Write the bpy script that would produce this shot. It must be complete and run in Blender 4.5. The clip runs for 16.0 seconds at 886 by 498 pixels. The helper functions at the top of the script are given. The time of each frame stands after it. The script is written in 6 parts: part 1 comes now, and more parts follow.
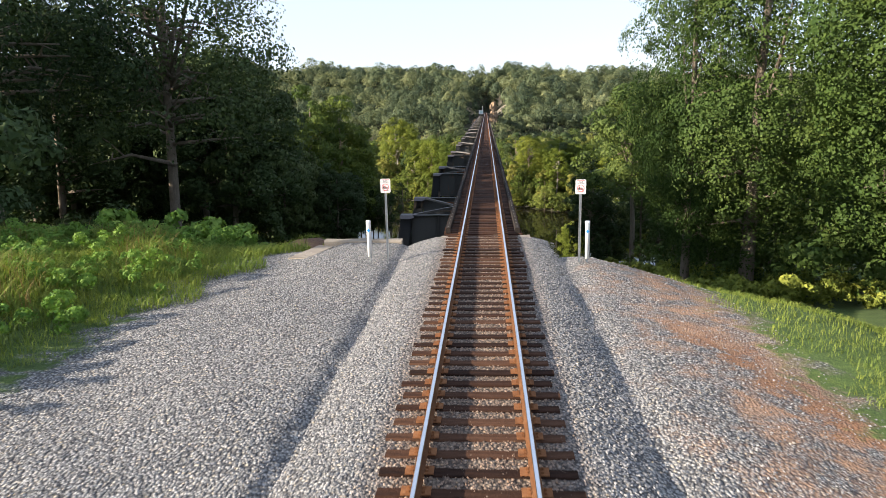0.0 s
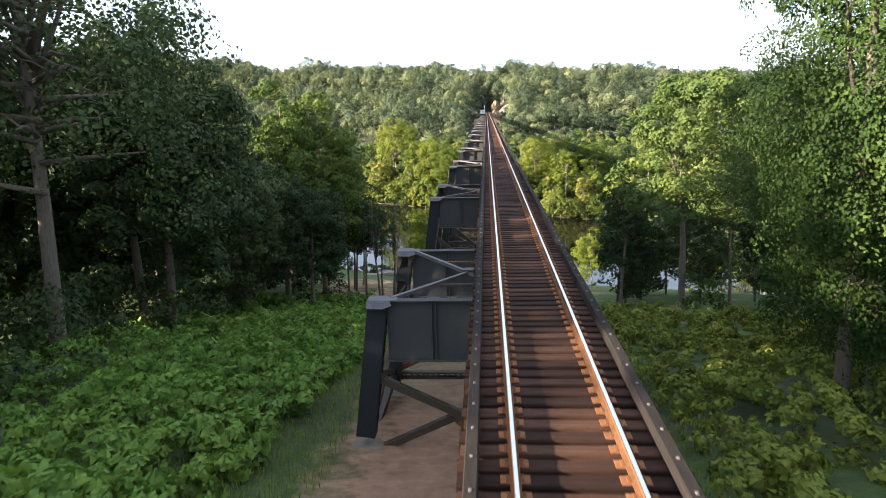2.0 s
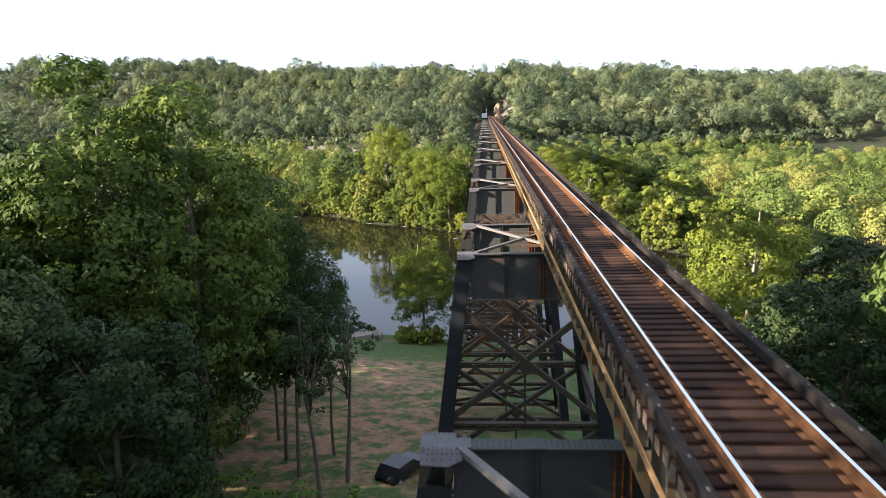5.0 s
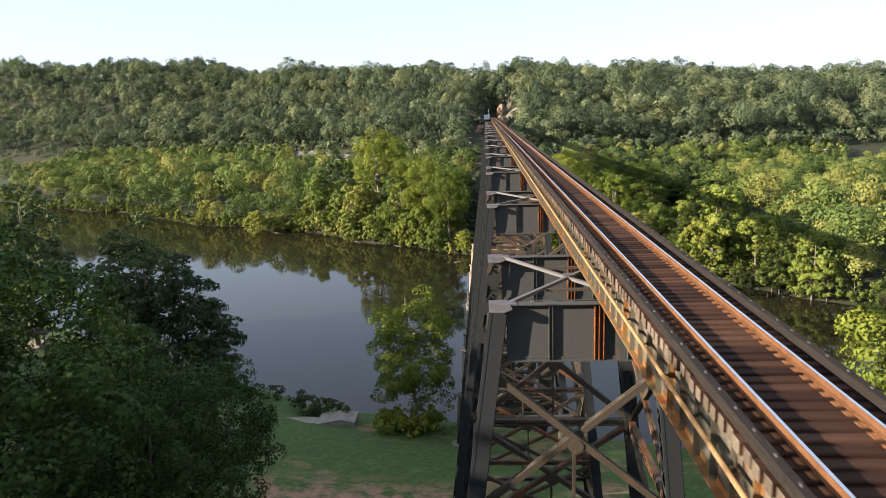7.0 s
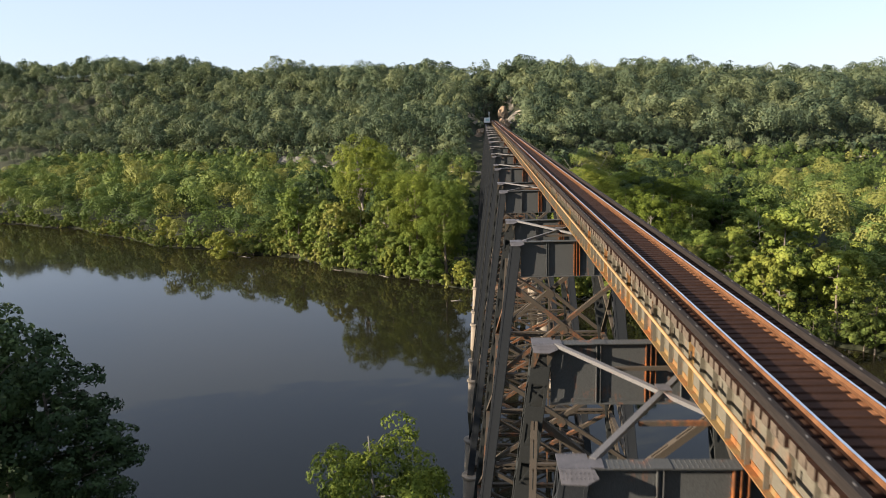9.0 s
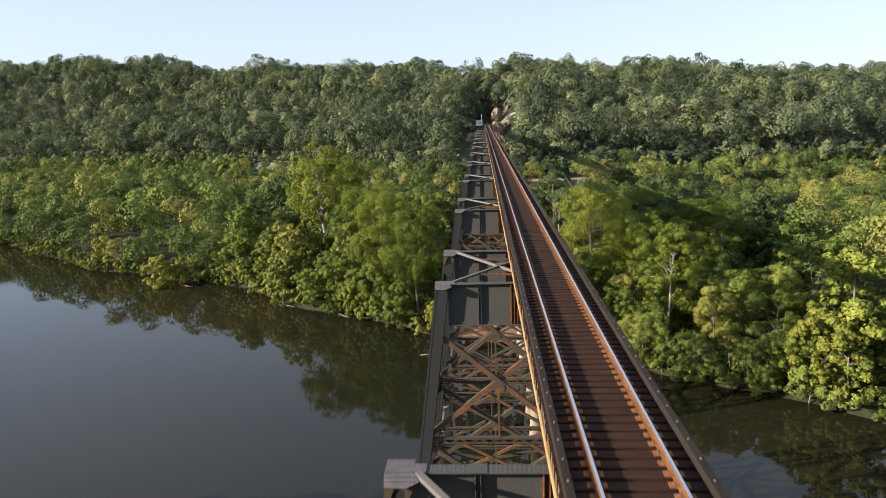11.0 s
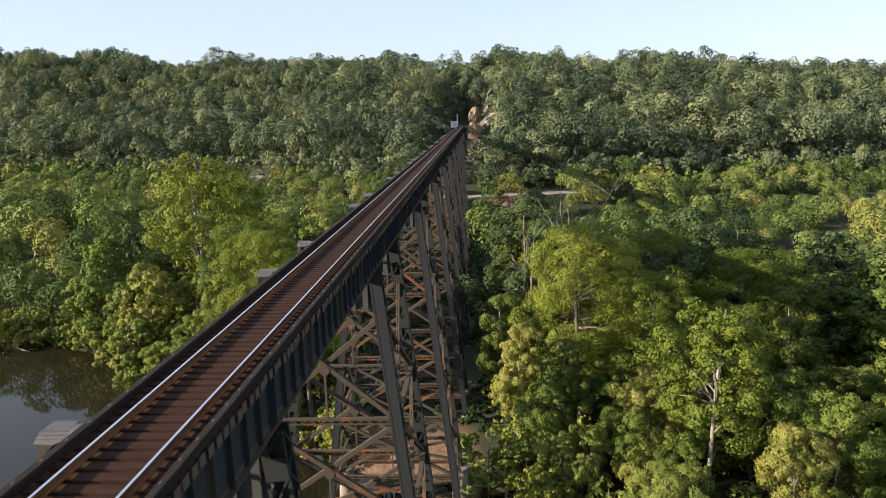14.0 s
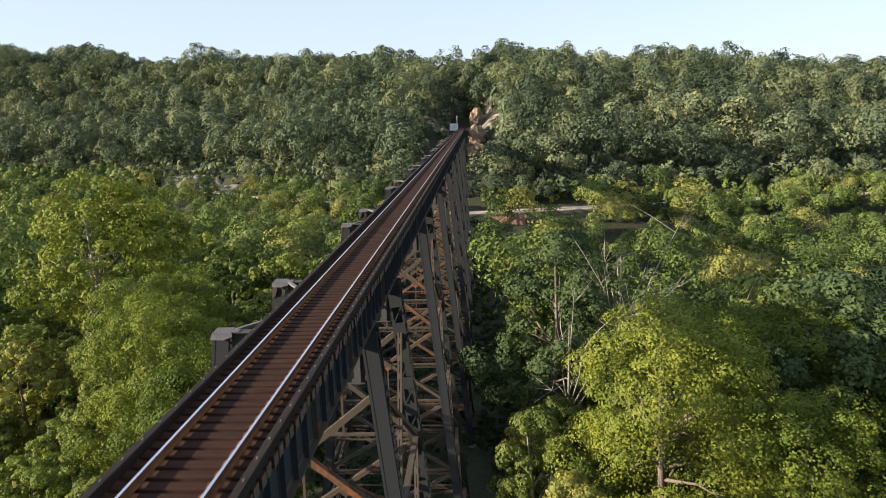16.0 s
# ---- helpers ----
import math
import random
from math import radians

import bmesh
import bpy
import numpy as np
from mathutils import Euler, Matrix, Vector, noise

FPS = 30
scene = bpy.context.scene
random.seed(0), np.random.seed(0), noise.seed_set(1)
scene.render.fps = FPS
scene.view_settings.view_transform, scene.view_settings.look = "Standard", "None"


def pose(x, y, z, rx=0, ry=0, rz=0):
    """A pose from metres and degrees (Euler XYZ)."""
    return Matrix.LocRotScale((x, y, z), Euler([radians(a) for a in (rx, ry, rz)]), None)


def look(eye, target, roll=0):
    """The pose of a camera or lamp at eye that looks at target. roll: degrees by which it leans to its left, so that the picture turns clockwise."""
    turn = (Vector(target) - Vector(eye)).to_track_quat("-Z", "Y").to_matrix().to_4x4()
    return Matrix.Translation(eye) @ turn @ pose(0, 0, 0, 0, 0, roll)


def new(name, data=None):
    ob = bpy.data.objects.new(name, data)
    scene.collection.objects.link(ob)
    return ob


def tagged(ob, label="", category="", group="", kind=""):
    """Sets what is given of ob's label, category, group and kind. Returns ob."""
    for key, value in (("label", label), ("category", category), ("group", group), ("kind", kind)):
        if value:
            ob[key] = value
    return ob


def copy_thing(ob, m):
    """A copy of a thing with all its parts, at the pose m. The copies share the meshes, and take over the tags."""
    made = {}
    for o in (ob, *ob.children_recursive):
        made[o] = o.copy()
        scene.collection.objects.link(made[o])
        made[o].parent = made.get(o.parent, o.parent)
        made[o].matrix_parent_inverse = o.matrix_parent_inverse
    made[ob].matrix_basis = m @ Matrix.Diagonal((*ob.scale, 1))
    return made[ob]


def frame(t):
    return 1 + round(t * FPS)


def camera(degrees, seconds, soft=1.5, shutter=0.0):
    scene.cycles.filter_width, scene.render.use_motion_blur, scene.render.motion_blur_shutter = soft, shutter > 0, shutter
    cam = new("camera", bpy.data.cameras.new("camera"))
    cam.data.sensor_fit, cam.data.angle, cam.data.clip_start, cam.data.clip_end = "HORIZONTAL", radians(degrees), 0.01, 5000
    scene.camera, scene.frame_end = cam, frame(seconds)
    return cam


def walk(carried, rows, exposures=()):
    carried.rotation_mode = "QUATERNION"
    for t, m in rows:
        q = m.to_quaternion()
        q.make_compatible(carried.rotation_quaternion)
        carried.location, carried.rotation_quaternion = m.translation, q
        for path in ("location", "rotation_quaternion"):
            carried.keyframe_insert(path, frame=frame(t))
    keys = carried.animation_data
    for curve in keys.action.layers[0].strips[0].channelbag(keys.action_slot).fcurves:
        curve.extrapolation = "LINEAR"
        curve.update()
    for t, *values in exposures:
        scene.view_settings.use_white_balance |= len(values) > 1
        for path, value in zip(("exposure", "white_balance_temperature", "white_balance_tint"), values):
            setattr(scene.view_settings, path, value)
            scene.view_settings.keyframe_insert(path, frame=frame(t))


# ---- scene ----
cam = camera(66.0, 16.0, soft=0.55, shutter=0.15)
PATH = [
    (0, (0.147, 1.918, 4.491), (0.019, 3.872, 4.086), -1.1),
    (0.5, (-0.083, 5.527, 4.488), (-0.212, 7.481, 4.082), -1.2),
    (1, (-0.365, 10.146, 4.49), (-0.495, 12.1, 4.083), -1.3),
    (1.5, (-0.715, 15.784, 4.47), (-0.845, 17.738, 4.064), -1.2),
    (2, (-1.069, 21.956, 4.453), (-1.2, 23.91, 4.047), -1.4),
    (2.5, (-1.447, 28.684, 4.471), (-1.577, 30.638, 4.067), -1.4),
    (3, (-1.87, 36.02, 4.61), (-2.001, 37.975, 4.205), -1.4),
    (3.5, (-2.276, 43.767, 4.601), (-2.408, 45.722, 4.198), -1.6),
    (4, (-2.845, 51.974, 4.603), (-2.972, 53.929, 4.202), -1.5),
    (6.5, (-5.122, 94.841, 4.783), (-5.251, 96.798, 4.389), -1.8),
    (7, (-5.401, 103.933, 5.047), (-5.531, 105.889, 4.652), -1.9),
    (7.5, (-5.899, 113.181, 5.158), (-6.028, 115.138, 4.764), -1.9),
    (8, (-6.383, 122.54, 5.126), (-6.511, 124.496, 4.733), -1.9),
    (8.5, (-6.784, 132.401, 5.351), (-6.909, 134.358, 4.959), -1.9),
    (9, (-6.988, 142.399, 5.919), (-7.111, 144.357, 5.527), -1.9),
    (11.5, (-0.683, 186.455, 6.679), (-0.8, 188.413, 6.289), -1.8),
    (12, (1.563, 195.476, 6.511), (1.46, 197.435, 6.12), -1.8),
    (12.5, (3.513, 204.619, 6.384), (3.409, 206.578, 5.992), -1.8),
    (13, (4.877, 213.644, 6.261), (4.773, 215.603, 5.869), -1.8),
    (13.5, (5.87, 223.045, 6.2), (5.767, 225.004, 5.809), -1.7),
    (14, (6.799, 232.445, 6.078), (6.697, 234.404, 5.688), -1.7),
    (14.5, (7.07, 241.988, 6.119), (6.969, 243.947, 5.73), -1.7),
    (15, (6.97, 251.584, 6.112), (6.87, 253.543, 5.724), -1.6),
    (15.5, (6.499, 260.958, 6.368), (6.4, 262.917, 5.978), -1.7),
    (16, (5.538, 270.312, 6.332), (5.439, 272.271, 5.944), -1.6),
]
walk(cam, [(t, look(eye, target, roll)) for t, eye, target, roll in PATH],
     [(0, 1.72), (1, 1.83), (1.5, 1.98), (2, 2.45), (3, 2.5), (4, 2.45), (6.5, 1.74), (7, 1.68), (9, 1.38), (16, 1.40)])

# ---- light ----
SUN_DIR = Vector((3.30, 1.12, -1.16)).normalized()      # the way the sunlight travels
world = bpy.data.worlds.new("sky")
scene.world = world
world.use_nodes = True
sky = world.node_tree.nodes.new("ShaderNodeTexSky")
sky.sky_type, sky.sun_disc = "NISHITA", False
sky.sun_elevation = math.asin(-SUN_DIR.z)
sky.sun_rotation = math.atan2(-SUN_DIR.x, -SUN_DIR.y)
sky.air_density, sky.dust_density, sky.ozone_density = 1.0, 0.8, 1.6
back = world.node_tree.nodes["Background"]
hazy = world.node_tree.nodes.new("ShaderNodeMix")      # thin even morning haze over the whole sky
hazy.data_type = "RGBA"
hazy.inputs[0].default_value = 0.70
hazy.inputs[7].default_value = (2.88, 3.28, 4.2, 1)
world.node_tree.links.new(sky.outputs["Color"], hazy.inputs[6])
world.node_tree.links.new(hazy.outputs[2], back.inputs["Color"])
back.inputs["Strength"].default_value = 0.097
sun = new("sun", bpy.data.lights.new("sun", "SUN"))
sun.data.energy, sun.data.angle, sun.data.color = 5.0, radians(0.6), (1.0, 0.868, 0.715)
sun.matrix_world = look((0, 0, 80), Vector((0, 0, 80)) + SUN_DIR)


# ---- materials ----
def material(name, rough=0.8, metal=0.0):
    m = bpy.data.materials.new(name)
    m.use_nodes = True
    p = m.node_tree.nodes["Principled BSDF"]
    p.inputs["Roughness"].default_value, p.inputs["Metallic"].default_value = rough, metal
    p.inputs["Specular IOR Level"].default_value = 0.3
    return m, m.node_tree, p


def node(nt, kind, **values):
    n = nt.nodes.new(kind)
    for k, v in values.items():
        n.inputs[k].default_value = v
    return n


def coords(nt, stretch=(1, 1, 1), where="Object"):
    tc = nt.nodes.new("ShaderNodeTexCoord")
    mp = node(nt, "ShaderNodeMapping", Scale=stretch)
    nt.links.new(tc.outputs[where], mp.inputs["Vector"])
    return mp.outputs["Vector"]


def noisy(nt, scale, detail=4.0, rough=0.6, vec=None):
    n = node(nt, "ShaderNodeTexNoise", Scale=scale, Detail=detail, Roughness=rough)
    if vec is not None:
        nt.links.new(vec, n.inputs["Vector"])
    return n.outputs["Fac"]


def ramp(nt, fac, stops):
    r = nt.nodes.new("ShaderNodeValToRGB")
    els = r.color_ramp.elements
    while len(els) < len(stops):
        els.new(0.5)
    for e, (pos, col) in zip(els, stops):
        e.position, e.color = pos, (*col, 1)
    nt.links.new(fac, r.inputs["Fac"])
    return r.outputs["Color"]


def blend(nt, fac, a, b, mode="MIX"):
    mx = nt.nodes.new("ShaderNodeMix")
    mx.data_type, mx.blend_type = "RGBA", mode
    for sock, v in ((mx.inputs[0], fac), (mx.inputs[6], a), (mx.inputs[7], b)):
        if isinstance(v, (int, float)):
            sock.default_value = v
        elif isinstance(v, tuple):
            sock.default_value = (*v, 1)
        else:
            nt.links.new(v, sock)
    return mx.outputs[2]


def maths(nt, op, a, b=0.0):
    n = nt.nodes.new("ShaderNodeMath")
    n.operation = op
    for sock, v in zip(n.inputs, (a, b)):
        if isinstance(v, (int, float)):
            sock.default_value = v
        else:
            nt.links.new(v, sock)
    return n.outputs[0]


def bump(nt, p, height, strength=0.4, dist=0.02):
    b = node(nt, "ShaderNodeBump", Strength=strength, Distance=dist)
    nt.links.new(height, b.inputs["Height"])
    nt.links.new(b.outputs["Normal"], p.inputs["Normal"])


def simple(name, stops, scale=3.0, rough=0.8, metal=0.0, relief=0.3, dist=0.01, stretch=(1, 1, 1), fine=25.0, vary=0.0, where="Object"):
    """A surface with two scales of variation and a fine relief."""
    m, nt, p = material(name, rough, metal)
    v = coords(nt, stretch, where)
    big, small = noisy(nt, scale, 5, 0.65, v), noisy(nt, fine, 4, 0.7, v)
    mixed = maths(nt, "ADD", maths(nt, "MULTIPLY", big, 0.65), maths(nt, "MULTIPLY", small, 0.35))
    if vary:
        oi = nt.nodes.new("ShaderNodeObjectInfo")
        mixed = maths(nt, "ADD", mixed, maths(nt, "MULTIPLY", maths(nt, "SUBTRACT", oi.outputs["Random"], 0.5), vary))
    nt.links.new(ramp(nt, mixed, stops), p.inputs["Base Color"])
    bump(nt, p, small, relief, dist)
    return m


def leafy(name, dark, mid, light, translucent=0.18, yellow=None, detail=2.5, joined=False):
    """Foliage: each leaf and each tree has a tone of its own; joined crowns carry theirs in the mesh."""
    m, nt, p = material(name, 0.6)
    p.inputs["Specular IOR Level"].default_value = 0.08
    geo, oi = nt.nodes.new("ShaderNodeNewGeometry"), nt.nodes.new("ShaderNodeObjectInfo")
    own = 0.12 if joined else 0.28
    tree_tone = oi.outputs["Random"]
    if joined:
        at = nt.nodes.new("ShaderNodeAttribute")
        at.attribute_name = "tone"
        tree_tone = at.outputs["Fac"]
    f = maths(nt, "ADD", maths(nt, "MULTIPLY", geo.outputs["Random Per Island"], own), maths(nt, "MULTIPLY", tree_tone, 1 - own))
    col = ramp(nt, f, [(0.08, dark), (0.5, mid), (0.92, light)])
    v = coords(nt, (1, 1, 1))
    patch = noisy(nt, 0.35, 3, 0.6, v)
    col = blend(nt, 1.0, col, ramp(nt, patch, [(0.35, (0.80, 0.85, 0.84)), (0.65, (1.20, 1.10, 0.98))]), "MULTIPLY")
    fine = noisy(nt, detail, 2, 0.6, v)
    col = blend(nt, 1.0, col, ramp(nt, fine, [(0.36, (0.80, 0.82, 0.84)), (0.52, (1.0, 1.0, 1.0)), (0.68, (1.18, 1.15, 1.05))]), "MULTIPLY")
    if yellow:
        far = maths(nt, "GREATER_THAN", tree_tone, 0.80)
        col = blend(nt, maths(nt, "MULTIPLY", far, 0.55), col, yellow)
    nt.links.new(col, p.inputs["Base Color"])
    tr = nt.nodes.new("ShaderNodeBsdfTranslucent")
    nt.links.new(blend(nt, 1.0, col, (1.05, 1.15, 0.6), "MULTIPLY"), tr.inputs["Color"])
    mix = nt.nodes.new("ShaderNodeMixShader")
    mix.inputs[0].default_value = translucent
    nt.links.new(p.outputs[0], mix.inputs[1])
    nt.links.new(tr.outputs[0], mix.inputs[2])
    nt.links.new(mix.outputs[0], nt.nodes["Material Output"].inputs["Surface"])
    return m


def steel(name, paint, rust_from, rust_amount, streak=1.0, differ=0.12):
    """Old painted steel: dull paint, rust in patches and runs, pale lichen."""
    m, nt, p = material(name, 0.62)
    p.inputs["Specular IOR Level"].default_value = 0.1
    v = coords(nt, (1, 1, 1))
    w = coords(nt, (1.0, 1.0, 0.18))
    big, runs, fine = noisy(nt, 0.7, 6, 0.65, v), noisy(nt, 4.0, 4, 0.6, w), noisy(nt, 40, 3, 0.7, v)
    base = ramp(nt, fine, [(0.3, tuple(c * 0.7 for c in paint)), (0.7, tuple(c * 1.3 for c in paint))])
    oi = nt.nodes.new("ShaderNodeObjectInfo")
    f = maths(nt, "ADD", maths(nt, "MULTIPLY", big, 0.6), maths(nt, "MULTIPLY", runs, 0.4 * streak))
    f = maths(nt, "ADD", f, maths(nt, "MULTIPLY", maths(nt, "SUBTRACT", oi.outputs["Random"], 0.5), differ))
    mask = ramp(nt, f, [(rust_from, (0, 0, 0)), (rust_from + 0.14, (rust_amount,) * 3)])
    rust = ramp(nt, noisy(nt, 6, 5, 0.7, v), [(0.3, (0.10, 0.032, 0.012)), (0.55, (0.28, 0.09, 0.025)), (0.8, (0.42, 0.19, 0.06))])
    nt.links.new(blend(nt, mask, base, rust), p.inputs["Base Color"])
    bump(nt, p, fine, 0.25, 0.004)
    return m


def ground_material():
    """One sheet: ballast round the line, grass, red earth, forest floor and rock by place and slope."""
    m, nt, p = material("ground_surface", 0.95)
    v = coords(nt, (1, 1, 1), "Object")
    sep = nt.nodes.new("ShaderNodeSeparateXYZ")
    nt.links.new(v, sep.inputs[0])
    x, y = sep.outputs["X"], sep.outputs["Y"]
    n1, n2, n3 = noisy(nt, 0.12, 5, 0.6, v), noisy(nt, 1.3, 5, 0.65, v), noisy(nt, 14, 4, 0.7, v)
    vor = node(nt, "ShaderNodeTexVoronoi", Scale=19.0)
    nt.links.new(v, vor.inputs["Vector"])
    sepv = nt.nodes.new("ShaderNodeSeparateColor")
    nt.links.new(vor.outputs["Color"], sepv.inputs[0])
    stone = ramp(nt, sepv.outputs[0], [(0.0, (0.10, 0.10, 0.103)), (0.45, (0.25, 0.25, 0.245)), (0.85, (0.42, 0.415, 0.40)), (1.0, (0.44, 0.38, 0.29))])
    stone = blend(nt, ramp(nt, vor.outputs["Distance"], [(0.22, (0, 0, 0)), (0.7, (0.9,) * 3)]), stone, (0.04, 0.04, 0.042))
    dirt = ramp(nt, n2, [(0.3, (0.19, 0.105, 0.06)), (0.6, (0.32, 0.185, 0.11)), (0.8, (0.38, 0.265, 0.18))])
    grass = ramp(nt, n3, [(0.3, (0.034, 0.064, 0.014)), (0.7, (0.094, 0.142, 0.036))])
    grass = blend(nt, 1.0, grass, ramp(nt, n2, [(0.3, (0.6, 0.62, 0.6)), (0.55, (1.0, 1.0, 1.0)), (0.75, (1.5, 1.25, 1.0))]), "MULTIPLY")
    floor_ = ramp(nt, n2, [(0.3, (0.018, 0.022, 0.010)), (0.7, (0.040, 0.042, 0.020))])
    rock = ramp(nt, n2, [(0.3, (0.16, 0.14, 0.11)), (0.6, (0.36, 0.30, 0.22)), (0.8, (0.45, 0.40, 0.32))])
    wob = maths(nt, "MULTIPLY", maths(nt, "SUBTRACT", n2, 0.5), 5.0)

    def step(value, edge, soft):
        r = nt.nodes.new("ShaderNodeMapRange")
        nt.links.new(value, r.inputs[0])
        r.inputs[1].default_value, r.inputs[2].default_value = edge - soft, edge + soft
        return r.outputs[0]
    xw, yw = maths(nt, "ADD", x, wob), maths(nt, "ADD", y, wob)
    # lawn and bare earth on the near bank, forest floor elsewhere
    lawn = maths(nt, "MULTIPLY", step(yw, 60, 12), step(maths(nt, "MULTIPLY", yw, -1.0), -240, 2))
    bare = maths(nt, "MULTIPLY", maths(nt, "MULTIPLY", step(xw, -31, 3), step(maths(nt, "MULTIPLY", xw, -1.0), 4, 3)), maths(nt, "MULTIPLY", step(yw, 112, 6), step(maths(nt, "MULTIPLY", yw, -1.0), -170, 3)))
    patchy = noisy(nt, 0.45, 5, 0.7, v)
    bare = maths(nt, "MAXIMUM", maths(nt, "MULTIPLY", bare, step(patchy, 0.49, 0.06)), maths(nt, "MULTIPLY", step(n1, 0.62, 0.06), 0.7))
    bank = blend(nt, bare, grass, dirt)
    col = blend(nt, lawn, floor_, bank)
    near = step(maths(nt, "MULTIPLY", yw, -1.0), -45, 8)
    col = blend(nt, near, col, grass)
    under = maths(nt, "MULTIPLY", step(maths(nt, "MULTIPLY", maths(nt, "ABSOLUTE", maths(nt, "ADD", xw, 2.0)), -1.0), -4.3, 1.2), step(maths(nt, "MULTIPLY", yw, -1.0), -60, 14))
    col = blend(nt, under, col, dirt)
    spit = maths(nt, "MULTIPLY", step(maths(nt, "MULTIPLY", maths(nt, "ABSOLUTE", maths(nt, "ADD", xw, 2.0)), -1.0), -7.5, 1.5), maths(nt, "MULTIPLY", step(yw, 311, 2), step(maths(nt, "MULTIPLY", yw, -1.0), -321, 2)))
    col = blend(nt, spit, col, ramp(nt, n2, [(0.3, (0.09, 0.055, 0.035)), (0.7, (0.22, 0.135, 0.085))]))
    # the gravel bed before the bridge
    bed = maths(nt, "MULTIPLY", step(xw, -9.0, 0.3), step(maths(nt, "MULTIPLY", xw, -1.0), -6.6, 0.4))
    bed = maths(nt, "MULTIPLY", bed, step(maths(nt, "MULTIPLY", y, -1.0), -27.6, 0.3))
    red = maths(nt, "MULTIPLY", step(xw, 4.2, 1.2), 0.85)
    gravel = blend(nt, maths(nt, "MULTIPLY", red, step(n2, 0.47, 0.10)), stone, dirt)
    streak = maths(nt, "MULTIPLY", step(maths(nt, "MULTIPLY", maths(nt, "ABSOLUTE", maths(nt, "SUBTRACT", maths(nt, "ADD", xw, maths(nt, "MULTIPLY", y, 0.28)), 9.7)), -1.0), -0.45, 0.4), step(maths(nt, "MULTIPLY", y, -1.0), -17.5, 1.0))
    gravel = blend(nt, maths(nt, "MULTIPLY", streak, 0.8), gravel, ramp(nt, n3, [(0.3, (0.17, 0.075, 0.035)), (0.7, (0.34, 0.17, 0.085))]))
    inner = step(maths(nt, "MULTIPLY", maths(nt, "ABSOLUTE", x), -1.0), -1.3, 0.35)
    gravel = blend(nt, maths(nt, "MULTIPLY", inner, 0.75), gravel, blend(nt, 1.0, gravel, (0.80, 0.56, 0.38), "MULTIPLY"))
    col = blend(nt, bed, col, gravel)
    # a heap of bare earth beside the abutment
    hx, hy = maths(nt, "ADD", x, 7.2), maths(nt, "ADD", y, -29.4)
    heap = maths(nt, "ADD", maths(nt, "ADD", maths(nt, "MULTIPLY", hx, hx), maths(nt, "MULTIPLY", hy, hy)), maths(nt, "MULTIPLY", n3, 1.5))
    col = blend(nt, step(maths(nt, "MULTIPLY", heap, -1.0), -2.9, 0.5), col, ramp(nt, n3, [(0.3, (0.06, 0.035, 0.022)), (0.7, (0.17, 0.10, 0.062))]))
    # rock on steep ground far off
    geo = nt.nodes.new("ShaderNodeNewGeometry")
    sn = nt.nodes.new("ShaderNodeSeparateXYZ")
    nt.links.new(geo.outputs["True Normal"], sn.inputs[0])
    steep = maths(nt, "MULTIPLY", step(maths(nt, "MULTIPLY", sn.outputs["Z"], -1.0), -0.62, 0.06), step(y, 430, 5))
    col = blend(nt, steep, col, rock)
    nt.links.new(col, p.inputs["Base Color"])
    hgt = maths(nt, "ADD", maths(nt, "MULTIPLY", maths(nt, "MULTIPLY", vor.outputs["Distance"], -1.0), bed), maths(nt, "MULTIPLY", n3, 0.6))
    bump(nt, p, hgt, 0.8, 0.05)
    return m


def ballast_material():
    """Crushed stone: each piece has a grey of its own, a few are tan."""
    m, nt, p = material("ballast_stone", 0.9)
    geo = nt.nodes.new("ShaderNodeNewGeometry")
    fine = noisy(nt, 45, 3, 0.6, coords(nt))
    col = ramp(nt, geo.outputs["Random Per Island"], [(0.0, (0.07, 0.07, 0.073)), (0.4, (0.22, 0.22, 0.22)), (0.8, (0.33, 0.32, 0.305)), (0.93, (0.40, 0.385, 0.36)), (1.0, (0.34, 0.28, 0.19))])
    nt.links.new(blend(nt, 1.0, col, ramp(nt, fine, [(0.3, (0.8, 0.8, 0.8)), (0.7, (1.15, 1.15, 1.15))]), "MULTIPLY"), p.inputs["Base Color"])
    # rust and brake dust between and beside the rails
    sep = nt.nodes.new("ShaderNodeSeparateXYZ")
    nt.links.new(coords(nt), sep.inputs[0])
    r = nt.nodes.new("ShaderNodeMapRange")
    nt.links.new(maths(nt, "ABSOLUTE", sep.outputs["X"]), r.inputs[0])
    r.inputs[1].default_value, r.inputs[2].default_value, r.inputs[3].default_value, r.inputs[4].default_value = 1.1, 1.7, 0.85, 0.0
    link = p.inputs["Base Color"].links[0].from_socket
    nt.links.new(blend(nt, r.outputs[0], link, blend(nt, 1.0, link, (0.78, 0.52, 0.36), "MULTIPLY")), p.inputs["Base Color"])
    bump(nt, p, fine, 0.4, 0.004)
    return m


M_GROUND = ground_material()
M_STONE = ballast_material()
M_TIE = simple("creosoted_timber", [(0.25, (0.014, 0.008, 0.006)), (0.5, (0.040, 0.020, 0.013)), (0.75, (0.092, 0.048, 0.029))], 2.0, 0.85, stretch=(0.6, 6, 6), vary=0.35, relief=0.6)
M_TIE_END = simple("weathered_end_grain", [(0.25, (0.05, 0.038, 0.028)), (0.55, (0.12, 0.094, 0.070)), (0.8, (0.21, 0.175, 0.135))], 8.0, 0.9, vary=0.3)
M_GUARD = simple("weathered_guard_timber", [(0.25, (0.012, 0.010, 0.009)), (0.55, (0.027, 0.022, 0.019)), (0.8, (0.066, 0.052, 0.042))], 2.0, 0.95, stretch=(8, 0.5, 8), relief=0.6)
